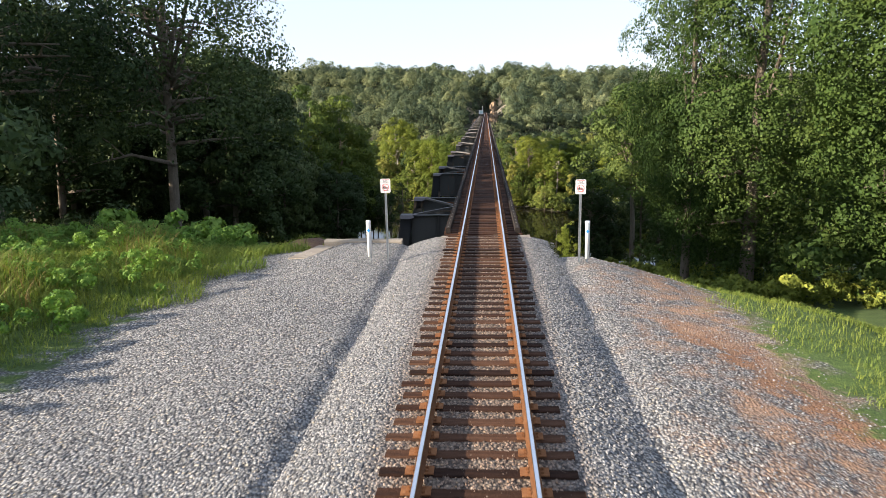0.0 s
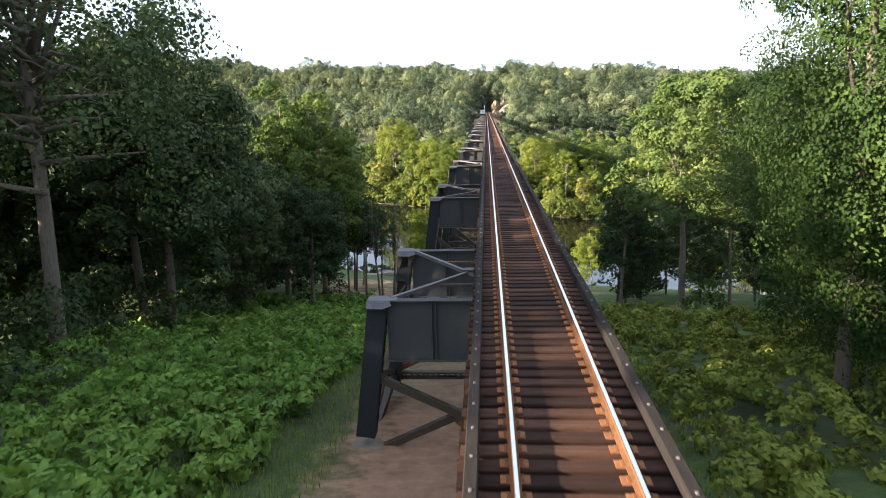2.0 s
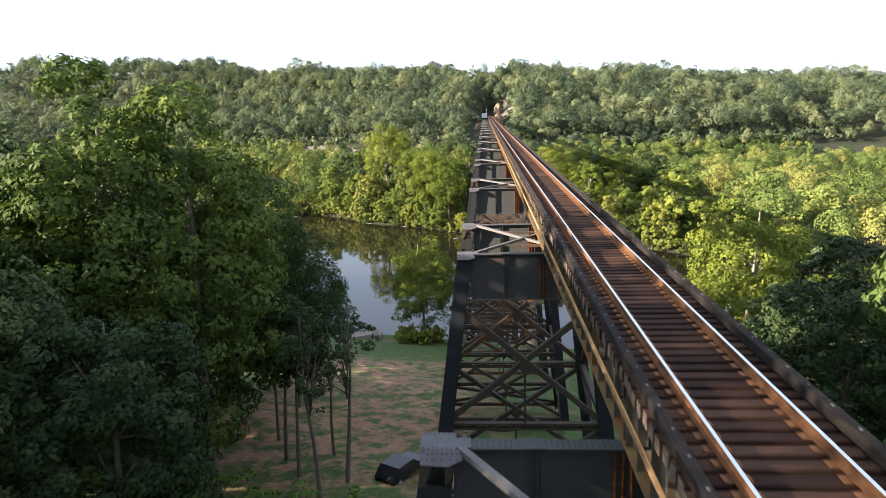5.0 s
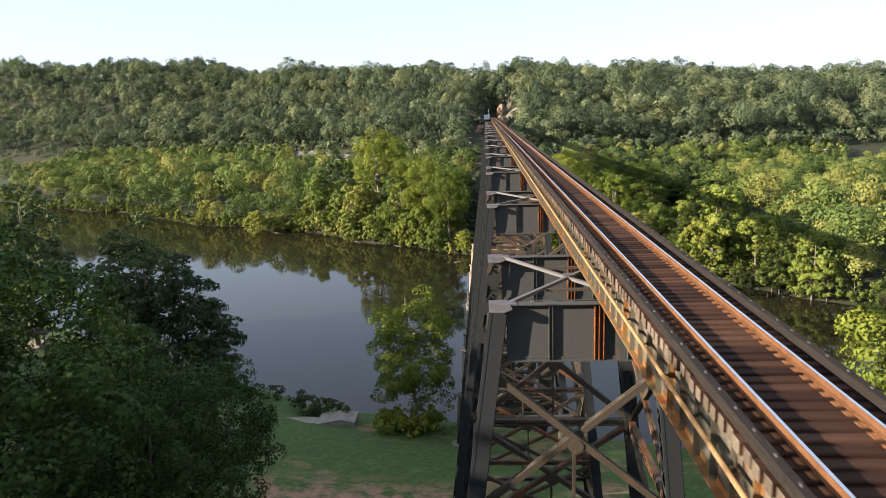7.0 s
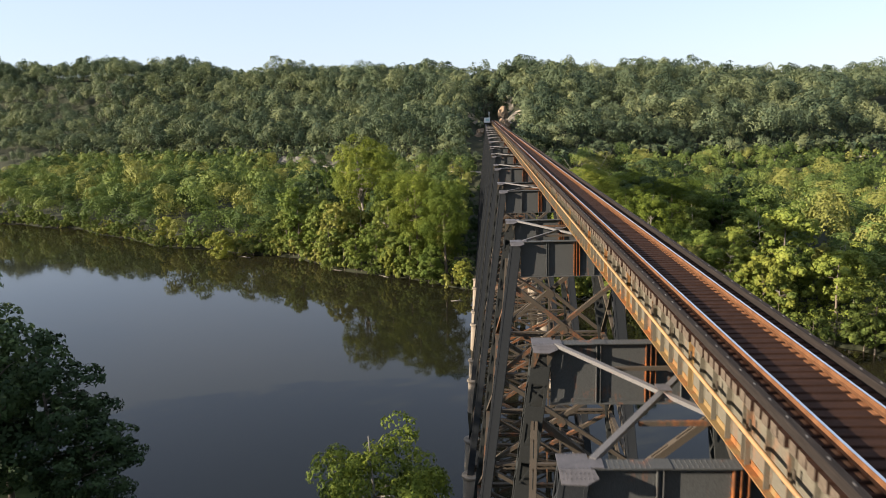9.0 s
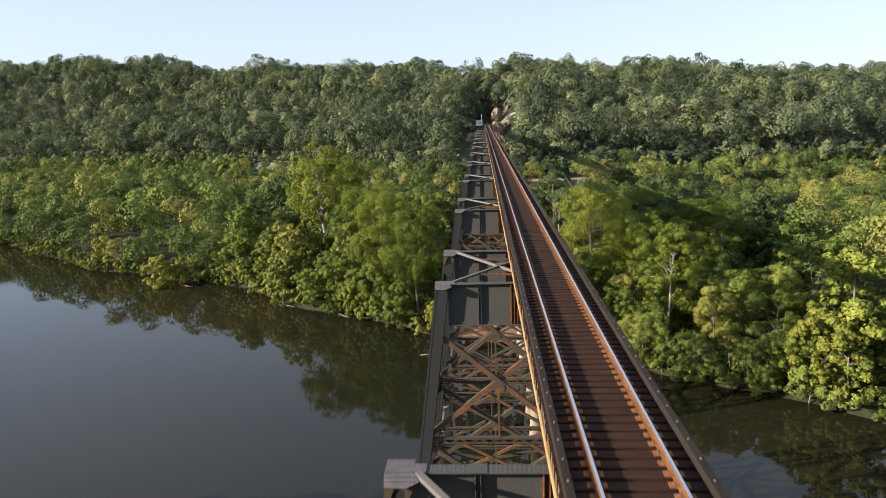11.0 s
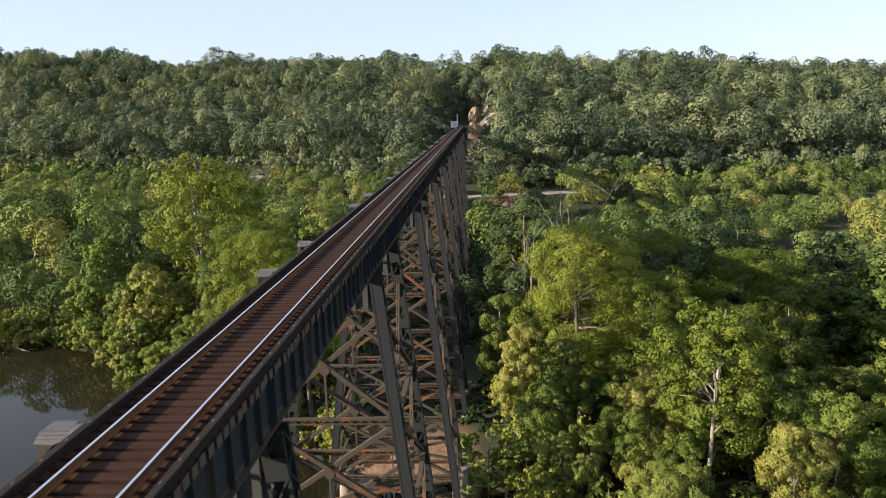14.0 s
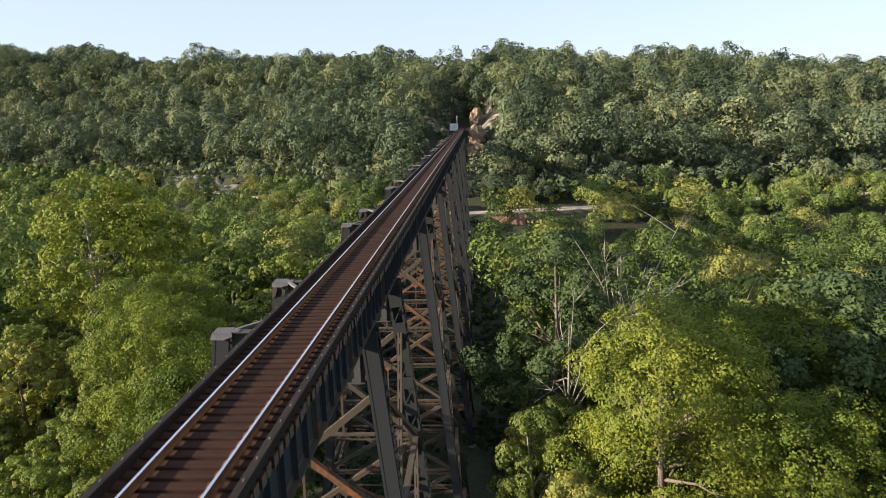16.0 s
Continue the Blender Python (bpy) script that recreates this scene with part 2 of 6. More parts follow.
M_RAILSIDE = simple("rusty_rail", [(0.25, (0.055, 0.027, 0.014)), (0.5, (0.130, 0.060, 0.028)), (0.8, (0.215, 0.112, 0.055))], 3.0, 0.8)
M_RAILTOP = simple("polished_rail_head", [(0.3, (0.55, 0.57, 0.60)), (0.7, (0.75, 0.76, 0.78))], 3.0, 0.28, 1.0, relief=0.03)
M_PLATE = simple("rusty_tie_plate", [(0.25, (0.08, 0.036, 0.018)), (0.5, (0.19, 0.085, 0.038)), (0.8, (0.32, 0.16, 0.075))], 5.0, 0.85)
M_STEEL = steel("dark_painted_steel", (0.028, 0.030, 0.032), 0.66, 0.4)
M_LEG = steel("dull_grey_leg_steel", (0.030, 0.031, 0.029), 0.66, 0.45)
M_BEAM = steel("grey_painted_steel", (0.062, 0.063, 0.060), 0.60, 0.7)
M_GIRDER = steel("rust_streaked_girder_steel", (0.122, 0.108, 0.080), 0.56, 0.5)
# right girder: the shade on its side is put into this darker colour
M_SHADEWEB = steel("shade_tinted_girder_steel", (0.030, 0.034, 0.038), 0.62, 0.6)
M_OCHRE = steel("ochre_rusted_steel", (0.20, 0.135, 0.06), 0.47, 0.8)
M_RUST = steel("red_rusted_steel", (0.085, 0.040, 0.022), 0.42, 0.9)
M_BRACE = steel("bracing_steel", (0.066, 0.053, 0.039), 0.57, 0.75, 1.0, 0.26)
M_CAP = simple("weathered_grey_cap_plate", [(0.25, (0.045, 0.042, 0.042)), (0.6, (0.098, 0.090, 0.090)), (0.8, (0.165, 0.142, 0.128))], 4.0, 0.6)
M_LATERAL = steel("pale_grey_brace_steel", (0.125, 0.118, 0.112), 0.62, 0.6, 1.0, 0.16)
M_PIPE = simple("ochre_rusted_pipe", [(0.25, (0.18, 0.095, 0.04)), (0.6, (0.31, 0.19, 0.085)), (0.8, (0.38, 0.26, 0.13))], 2.0, 0.7)
M_CONC = simple("weathered_concrete", [(0.25, (0.13, 0.11, 0.085)), (0.55, (0.26, 0.225, 0.18)), (0.8, (0.38, 0.34, 0.28))], 1.2, 0.9, relief=0.5)
M_PIER = simple("stained_pier_masonry", [(0.25, (0.09, 0.072, 0.052)), (0.55, (0.22, 0.18, 0.135)), (0.8, (0.38, 0.33, 0.26))], 0.9, 0.9, relief=0.6, stretch=(1, 1, 0.4))
M_WHITE = simple("white_plastic", [(0.3, (0.70, 0.70, 0.68)), (0.7, (0.84, 0.84, 0.82))], 3.0, 0.5, relief=0.05)
M_GALV = simple("galvanised_steel", [(0.3, (0.30, 0.31, 0.31)), (0.7, (0.46, 0.47, 0.47))], 8.0, 0.45, 0.7, relief=0.05)
M_SIGN = simple("white_sign_face", [(0.3, (0.55, 0.55, 0.545)), (0.7, (0.66, 0.66, 0.65))], 6.0, 0.45, relief=0.02)
M_BLACK = simple("black_print", [(0.3, (0.015, 0.015, 0.015)), (0.7, (0.03, 0.03, 0.03))], 6.0, 0.5, relief=0.02)
M_RED = simple("red_print", [(0.3, (0.45, 0.03, 0.03)), (0.7, (0.6, 0.05, 0.05))], 6.0, 0.5, relief=0.02)
M_BLUE = simple("blue_marker", [(0.3, (0.02, 0.20, 0.55)), (0.7, (0.04, 0.30, 0.70))], 6.0, 0.5, relief=0.02)
M_BARK = simple("grey_bark", [(0.25, (0.07, 0.055, 0.042)), (0.55, (0.16, 0.13, 0.10)), (0.8, (0.26, 0.22, 0.18))], 3.0, 0.95, stretch=(5, 5, 0.7), relief=0.8, dist=0.03)
M_PALE = simple("pale_bark", [(0.25, (0.11, 0.092, 0.07)), (0.5, (0.22, 0.195, 0.16)), (0.8, (0.36, 0.33, 0.28))], 1.5, 0.9, stretch=(2, 2, 0.7), relief=0.4)
M_LEAF = leafy("broad_leaves", (0.044, 0.070, 0.017), (0.106, 0.148, 0.032), (0.200, 0.232, 0.048))
M_LEAF_NEAR = leafy("bank_tree_leaves", (0.044, 0.072, 0.022), (0.078, 0.114, 0.033), (0.116, 0.150, 0.043))
M_LEAF_VINE = leafy("vine_leaves", (0.019, 0.039, 0.010), (0.036, 0.066, 0.017), (0.062, 0.096, 0.026))
# dark leaves: part of the wood's shade is put into this colour
M_LEAF_DARK = leafy("shade_darkened_leaves", (0.022, 0.038, 0.017), (0.047, 0.074, 0.030), (0.082, 0.112, 0.045), 0.10)
M_LEAF_WARM = leafy("bank_leaves", (0.060, 0.080, 0.020), (0.132, 0.168, 0.042), (0.215, 0.236, 0.060), yellow=(0.235, 0.215, 0.055))
# far hill leaves: the blue of distant haze is mixed into their colour
M_LEAF_HILL_HAZED = leafy("haze_tinted_hill_leaves", (0.040, 0.060, 0.038), (0.093, 0.121, 0.070), (0.158, 0.178, 0.092), 0.10, joined=True, detail=0.6)
M_LEAF_FLAT = leafy("river_flat_leaves", (0.044, 0.070, 0.021), (0.108, 0.150, 0.042), (0.185, 0.213, 0.060), 0.12, joined=True, yellow=(0.200, 0.184, 0.050), detail=0.8)
M_LEAF_SHORE = leafy("shore_tree_leaves", (0.066, 0.096, 0.017), (0.124, 0.156, 0.026), (0.195, 0.215, 0.038))
M_LEAF_SUN = leafy("hickory_leaves", (0.050, 0.082, 0.020), (0.094, 0.130, 0.028), (0.145, 0.176, 0.037))
M_WILLOW = leafy("willow_leaves", (0.080, 0.098, 0.020), (0.150, 0.168, 0.032), (0.225, 0.235, 0.050))
M_WEED = leafy("weed_leaves", (0.050, 0.110, 0.022), (0.105, 0.200, 0.040), (0.175, 0.27, 0.064), 0.25)
M_GRASS = leafy("grass_blades", (0.066, 0.112, 0.022), (0.130, 0.190, 0.040), (0.225, 0.250, 0.066), 0.3)
M_DRY = leafy("dry_seed_grass", (0.13, 0.085, 0.040), (0.22, 0.15, 0.075), (0.30, 0.23, 0.12), 0.3)
M_ROCK = simple("sandstone_rock", [(0.25, (0.12, 0.085, 0.055)), (0.55, (0.25, 0.175, 0.11)), (0.8, (0.37, 0.28, 0.19))], 0.8, 0.95, relief=0.8, dist=0.1, fine=6)
M_CLIFF = simple("pale_grey_rock", [(0.25, (0.05, 0.046, 0.04)), (0.5, (0.13, 0.12, 0.10)), (0.75, (0.27, 0.245, 0.21))], 0.5, 0.95, relief=0.8, dist=0.1, fine=4, stretch=(1, 1, 0.4))
M_ROAD = simple("gravel_road", [(0.25, (0.30, 0.25, 0.19)), (0.6, (0.44, 0.37, 0.29)), (0.8, (0.52, 0.46, 0.38))], 0.6, 0.95)
M_ASPHALT = simple("dark_roof_shingle", [(0.25, (0.03, 0.03, 0.03)), (0.6, (0.06, 0.058, 0.055)), (0.8, (0.10, 0.095, 0.09))], 3.0, 0.9)
M_BRICK = simple("red_stone", [(0.25, (0.16, 0.08, 0.06)), (0.6, (0.28, 0.16, 0.12)), (0.8, (0.36, 0.25, 0.2))], 1.0, 0.9)
for m in (M_TIE, M_TIE_END, M_GUARD, M_PLATE, M_RAILSIDE):
    m.node_tree.nodes["Principled BSDF"].inputs["Specular IOR Level"].default_value = 0.08      # old dry surfaces, no sheen
M_TEAL = simple("pale_teal_paint", [(0.3, (0.42, 0.60, 0.58)), (0.7, (0.55, 0.72, 0.70))], 2.0, 0.5, relief=0.03)
M_CAR = simple("black_car_paint", [(0.3, (0.012, 0.012, 0.013)), (0.7, (0.02, 0.02, 0.022))], 2.0, 0.25, relief=0.0)
M_GLASS = simple("dark_window_glass", [(0.3, (0.02, 0.025, 0.03)), (0.7, (0.03, 0.035, 0.04))], 2.0, 0.08, relief=0.0)


def water_material():
    m, nt, p = material("river_water", 0.04)
    p.inputs["Base Color"].default_value = (0.016, 0.017, 0.009, 1)
    p.inputs["IOR"].default_value = 1.33
    p.inputs["Specular IOR Level"].default_value = 0.44
    v = coords(nt, (1, 1, 1), "Object")
    nt.links.new(ramp(nt, noisy(nt, 0.02, 3, 0.5, v), [(0.35, (0.011, 0.011, 0.006)), (0.7, (0.018, 0.016, 0.008))]), p.inputs["Base Color"])
    bump(nt, p, noisy(nt, 0.6, 3, 0.5, v), 0.05, 0.03)
    return m


M_WATER = water_material()


# ---- mesh helpers ----
def mesh(name, verts, faces, mats=()):
    me = bpy.data.meshes.new(name)
    me.from_pydata([tuple(v) for v in verts], [], [tuple(f) for f in faces])
    for m in mats:
        me.materials.append(m)
    return me


def mesh_arrays(name, verts, faces, mat, smooth=False):
    """A mesh from arrays: verts (n, 3), faces (m, 3) or (m, 4)."""
    me = bpy.data.meshes.new(name)
    verts, faces = np.asarray(verts, np.float32), np.asarray(faces, np.int32)
    k = faces.shape[1]
    me.vertices.add(len(verts))
    me.vertices.foreach_set("co", verts.ravel())
    me.loops.add(faces.size)
    me.loops.foreach_set("vertex_index", faces.ravel())
    me.polygons.add(len(faces))
    me.polygons.foreach_set("loop_start", np.arange(0, faces.size, k, dtype=np.int32))
    me.polygons.foreach_set("loop_total", np.full(len(faces), k, np.int32))
    if smooth:
        me.polygons.foreach_set("use_smooth", np.ones(len(faces), bool))
    me.materials.append(mat)
    me.update(calc_edges=True)
    return me


BOX = [(0, 3, 2, 1), (4, 5, 6, 7), (0, 1, 5, 4), (1, 2, 6, 5), (2, 3, 7, 6), (3, 0, 4, 7)]


class Shape:
    """Collects boxes, bars and tubes into one mesh."""

    def __init__(self):
        self.v, self.f = [], []

    def box(self, x0, x1, y0, y1, z0, z1, m=None):
        n = len(self.v)
        pts = [(x0, y0, z0), (x1, y0, z0), (x1, y1, z0), (x0, y1, z0), (x0, y0, z1), (x1, y0, z1), (x1, y1, z1), (x0, y1, z1)]
        self.v += [tuple(m @ Vector(p)) for p in pts] if m is not None else pts
        self.f += [tuple(n + i for i in q) for q in BOX]
        return self

    def bar(self, a, b, w, d, side=(0, 1, 0)):
        """A straight bar from a to b; d is its size along side."""
        a, b, s = Vector(a), Vector(b), Vector(side)
        z = (b - a).normalized()
        x = s.cross(z).normalized()
        y = z.cross(x)
        m = Matrix((x, y, z)).transposed().to_4x4()
        m.translation = a
        return self.box(-w / 2, w / 2, -d / 2, d / 2, 0, (b - a).length, m)

    def tube(self, pts, radii, sides=8):
        n = len(self.v)
        pts = [Vector(p) for p in pts]
        for i, (p, r) in enumerate(zip(pts, radii)):
            z = (pts[min(i + 1, len(pts) - 1)] - pts[max(i - 1, 0)]).normalized()
            x = z.orthogonal().normalized() if abs(z.z) < 0.9 else Vector((1, 0, 0)).cross(z).cross(z).normalized()
            y = z.cross(x)
            self.v += [tuple(p + r * (x * math.cos(a) + y * math.sin(a))) for a in (2 * math.pi * k / sides for k in range(sides))]
        for i in range(len(pts) - 1):
            self.f += [(n + i * sides + k, n + i * sides + (k + 1) % sides, n + (i + 1) * sides + (k + 1) % sides, n + (i + 1) * sides + k) for k in range(sides)]
        self.f.append(tuple(n + k for k in reversed(range(sides))))
        self.f.append(tuple(n + (len(pts) - 1) * sides + k for k in range(sides)))
        return self

    def prism(self, outline, y0, y1):
        """An outline in x and z, drawn out along y."""
        n, k = len(self.v), len(outline)
        self.v += [(x, y0, z) for x, z in outline] + [(x, y1, z) for x, z in outline]
        self.f += [tuple(range(n, n + k)), tuple(reversed(range(n + k, n + 2 * k)))]
        self.f += [(n + (i + 1) % k, n + i, n + k + i, n + k + (i + 1) % k) for i in range(k)]
        return self

    def mesh(self, name, mat, smooth=False):
        me = mesh(name, self.v, self.f, (mat,))
        if smooth:
            me.polygons.foreach_set("use_smooth", np.ones(len(me.polygons), bool))
        return me


def part(name, data, parent, label="", m=None):
    ob = new(name, data)
    ob.parent = parent
    if m is not None:
        ob.matrix_basis = m
    return tagged(ob, label)


def thing(name, label, category, at=(0, 0, 0), group="", kind=""):
    ob = new(name)
    ob.empty_display_size = 0.2
    ob.location = at
    return tagged(ob, label, category, group, kind)


# ---- terrain ----
WATER = -39.5


def lerp(x, pts):
    return np.interp(x, [p[0] for p in pts], [p[1] for p in pts])


def smooth01(a, b, x):
    t = np.clip((x - a) / (b - a), 0, 1)
    return t * t * (3 - 2 * t)


def wave(x, y, s, k=0.0):
    """Smooth unevenness of about one unit, with hills s metres long."""
    return (np.sin(x / s * 2.1 + 1.3 + k) * np.cos(y / s * 1.7 + 0.4 + k) + 0.6 * np.sin(x / s * 4.3 + y / s * 3.1 + 2.0 * k) + 0.35 * np.cos(y / s * 7.7 - x / s * 6.1 + k)) / 1.6


def near_shore(x):
    return 194 - 0.25 * x + 3 * np.sin(x / 23.0) + 0.36 * np.clip(-x - 31, 0, 120)


def far_shore(x):
    return 312 - 0.62 * np.minimum(x, 0) - 0.72 * np.maximum(x, 0) + 3.5 * np.sin(x / 17.0) + 2 * np.sin(x / 6.3)


def road_line(x):
    return 478 + 0.75 * np.clip(-x, 0, 130) + 0.2 * np.maximum(x, 0) + 0.25 * np.clip(-x - 130, 0, 400)


def height(x, y):
    """The ground's height."""
    x, y = np.asarray(x, float), np.asarray(y, float)
    # near bank: a gravel shelf, then a long slope to the river
    shelf = -0.42 - 0.10 * smooth01(4, 9, -x) - 0.5 * smooth01(3.2, 7.5, x) + (0.012 + 0.058 * smooth01(1.4, 3.0, np.abs(x))) * wave(x, y, 2.5)
    shelf = shelf - 0.12 * np.exp(-((x + 2.8) / 0.2) ** 2) - 0.07 * np.exp(-((x - 2.65) / 0.22) ** 2) + 0.19 * (1 - smooth01(1.5, 2.7, np.abs(x)))
    shelf = shelf + 0.5 * smooth01(8.5, 14, -x) - 1.6 * smooth01(8, 16, x) - 3.0 * smooth01(20, 45, np.abs(x))
    k = y + (0.25 * x - 0.36 * np.clip(-x - 31, 0, 120)) * smooth01(90, 190, y)
    slope = lerp(k, [(20, -3.2), (29, -4.6), (45, -7.9), (81, -15.2), (101, -19.8), (141, -28), (171, -34.8), (187, -38.2), (194, -39.5), (203, -42.5), (235, -44), (400, -44)])
    slope = slope + 0.35 * wave(x, y, 9) * smooth01(30, 50, y) * (1 - smooth01(170, 190, k))
    fall = np.where((x > -5.5) & (x < 2.6), smooth01(27.0, 27.9, y), np.where(x <= -5.5, smooth01(24.0, 40.0, y), smooth01(23.0, 38.0, y + 0.9 * np.maximum(x - 3.6, 0))))
    near = shelf * (1 - fall) + slope * fall + 1.0 * np.exp(-((x + 7.2) / 1.5) ** 2 - ((y - 29.6) / 1.4) ** 2)
    # far bank: wooded flat, road, hill with a railway cut
    d = y - far_shore(x)
    flat = lerp(d, [(-60, -44), (-10, -42), (0, -39.5), (3, -38.2), (8, -37.0), (60, -36.0), (400, -34.0)]) + 0.5 * wave(x, y, 14) * smooth01(4, 15, d)
    r = y - road_line(x)
    hill = lerp(r, [(-40, -35.5), (-9, -25.5), (-3.5, -24.0), (3.5, -23.8), (6, -22.5), (12, -18.5), (60, -5), (120, 11), (185, 27), (300, 30), (900, 24)])
    hill = hill + (2.5 * wave(x, y, 45) + 1.5 * wave(x, y, 17, 2.0)) * smooth01(15, 60, r) - 0.032 * np.clip(x, -300, 300) * smooth01(60, 150, r)
    crest = lerp(x, [(-560, 27), (-480, 17), (-435, 17), (-324, 15), (-270, 9), (-232, 0), (-184, 8), (-164, 3), (-130, 4.5), (-80, 3), (-45, 0), (-15, -3.5), (8, -4), (22, 1.5), (42, 3.3), (96, 0), (136, 3.2), (170, -1.6), (203, -5.0), (232, -1), (300, 0), (340, -3.5)])
    hill = hill + crest * smooth01(70, 175, r)
    under = lerp(y, [(440, -35), (470, -24), (484, -23), (500, -19), (560, -10), (584, -6.0), (590, -3.4), (592.5, -0.75), (2000, -0.75)])
    w = 1 - smooth01(7, 24, np.abs(x))
    cut = (1 - smooth01(4.2, 17, np.abs(x))) * (1 - smooth01(626, 656, y))
    hill = np.where(y > 590, hill * (1 - cut) + under * cut, hill * (1 - w) + np.minimum(under, hill) * w)
    far = np.where(r > -40, np.maximum(flat, hill), flat)
    return np.where(y < (near_shore(x) + far_shore(x)) / 2, near, far)


def ground_z(x, y):
    return float(height(np.array([x]), np.array([y]))[0])


def spread(stops):
    """Coordinates whose spacing changes: rows of (start, spacing), last row (end, 0)."""
    out = []
    for (a, s), (b, _) in zip(stops, stops[1:]):
        n = max(1, round((b - a) / s))
        out += list(np.linspace(a, b, n, endpoint=False))
    return np.array(out + [stops[-1][0]])


def build_ground():
    xs = spread([(-2600, 120), (-700, 30), (-300, 9), (-60, 3), (-14, 0.8), (-3.6, 0.2), (3.6, 0.8), (14, 3), (60, 9), (300, 30), (700, 120), (2600, 0)])
    ys = spread([(-900, 60), (-60, 8), (-8, 0.6), (27, 0.1), (28, 0.5), (34, 2.2), (210, 5), (430, 2.6), (620, 8), (820, 40), (3400, 0)])
    X, Y = np.meshgrid(xs, ys)
    v = np.stack([X.ravel(), Y.ravel(), height(X, Y).ravel()], 1)
    nx = len(xs)
    i = (np.arange(len(ys) - 1)[:, None] * nx + np.arange(nx - 1)[None]).ravel()
    f = np.stack([i, i + 1, i + 1 + nx, i + nx], 1)
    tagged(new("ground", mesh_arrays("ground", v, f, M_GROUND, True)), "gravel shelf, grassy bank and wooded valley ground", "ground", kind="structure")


build_ground()
s = Shape()
s.v += [(-2500, 120, WATER), (2500, 120, WATER), (2500, 1100, WATER), (-2500, 1100, WATER)]
s.f.append((0, 1, 2, 3))
tagged(new("water", s.mesh("water", M_WATER)), "calm dark river mirroring the wooded bank", "river", kind="structure")


# ---- the bridge ----
PERIOD, TOWER, FIRST, TOWERS = 27.95, 8.6, 45.45, 20
START, END = 27.3, 592.0
BEAM_TOP, BEAM_DEEP = -2.27, 2.3
LEFT_TOP, RIGHT_TOP, LEFT_BATTER, RIGHT_BATTER = -5.0, 1.05, 0.13, 0.10
MEMBERS, LATERAL = {}, {}


def member(length, w, d, style):
    """A riveted member along z: two plates d apart, each w wide, joined by battens or lacing.
    A trough has one plate alone and wide battens on its open face."""
    key = (round(length, 1), w, d, style)
    if key not in MEMBERS:
        L, s = length, Shape()
        t = 0.025
        for e in (-1, 1):
            y0 = e * d / 2 - t / 2
            if style == "trough" and e < 0:
                for g in (-1, 1):
                    s.box(min(g * w / 2, g * (w / 2 - 0.11)), max(g * w / 2, g * (w / 2 - 0.11)), y0, y0 + t, 0, L)
                for i in range(max(2, round(L / 1.55))):
                    b = L - 0.75 - 1.55 * i
                    if b > 0.8:
                        s.box(-w / 2 + 0.02, w / 2 - 0.02, y0 - 0.014, y0, b - 0.68, b)
                        s.bar((-w / 2 + 0.1, y0 - 0.008, b), (w / 2 - 0.1, y0 - 0.008, min(b + 0.87, L)), 0.07, 0.012, (0, 1, 0))
            else:
                s.box(-w / 2, w / 2, y0, y0 + t, 0, L)
            for g in (-1, 1):      # the angles' turned-in legs
                x0 = g * (w / 2 - 0.012) - 0.012
                s.box(x0, x0 + 0.024, min(y0 + t / 2, y0 + t / 2 - e * 0.09), max(y0 + t / 2, y0 + t / 2 - e * 0.09), 0, L)
        if style == "leg":        # seams of the cover plate
            for x in (-w / 2 + 0.07, w / 2 - 0.07):
                s.box(x - 0.045, x + 0.045, -d / 2 - t / 2 - 0.012, -d / 2 - t / 2, 0, L)
        pitch = {"batten": 1.15, "lace": 0.55, "leg": 0.62, "trough": 0.62}[style]
        n = max(2, round(L / pitch))
        for g in (-1, 1):
            x = g * w / 2 + g * 0.006
            for i in range(n):
                a, b = L * i / n, L * (i + 1) / n
                if style == "batten":
                    s.box(min(x, x - g * 0.012), max(x, x - g * 0.012), -d / 2, d / 2, a + 0.32 * (b - a), a + 0.66 * (b - a))
                else:
                    e = 1 if i % 2 else -1
                    s.bar((x, e * d * 0.42, a), (x, -e * d * 0.42, b), 0.06, 0.014, (1, 0, 0))
                    if style in ("leg", "trough") and i % 6 == 0:
                        s.box(min(x, x - g * 0.014), max(x, x - g * 0.014), -d / 2, d / 2, a - 0.02, a + 0.34)
        MEMBERS[key] = s.mesh("member", {"leg": M_STEEL, "trough": M_LEG}.get(style, M_BRACE))
    return MEMBERS[key]


def span_matrix(a, b, side):
    a, b, sd = Vector(a), Vector(b), Vector(side)
    z = (b - a).normalized()
    x = sd.cross(z).normalized()
    y = z.cross(x)
    m = Matrix((x, y, z)).transposed().to_4x4()
    m.translation = a
    return m


def add_member(name, parent, a, b, w, d, style, side):
    L = (Vector(b) - Vector(a)).length
    return part(name, member(L, w, d, style), parent, "", span_matrix(a, b, side))


def leg_x(side, z):
    drop = BEAM_TOP - z
    return LEFT_TOP - LEFT_BATTER * drop if side < 0 else RIGHT_TOP + RIGHT_BATTER * drop


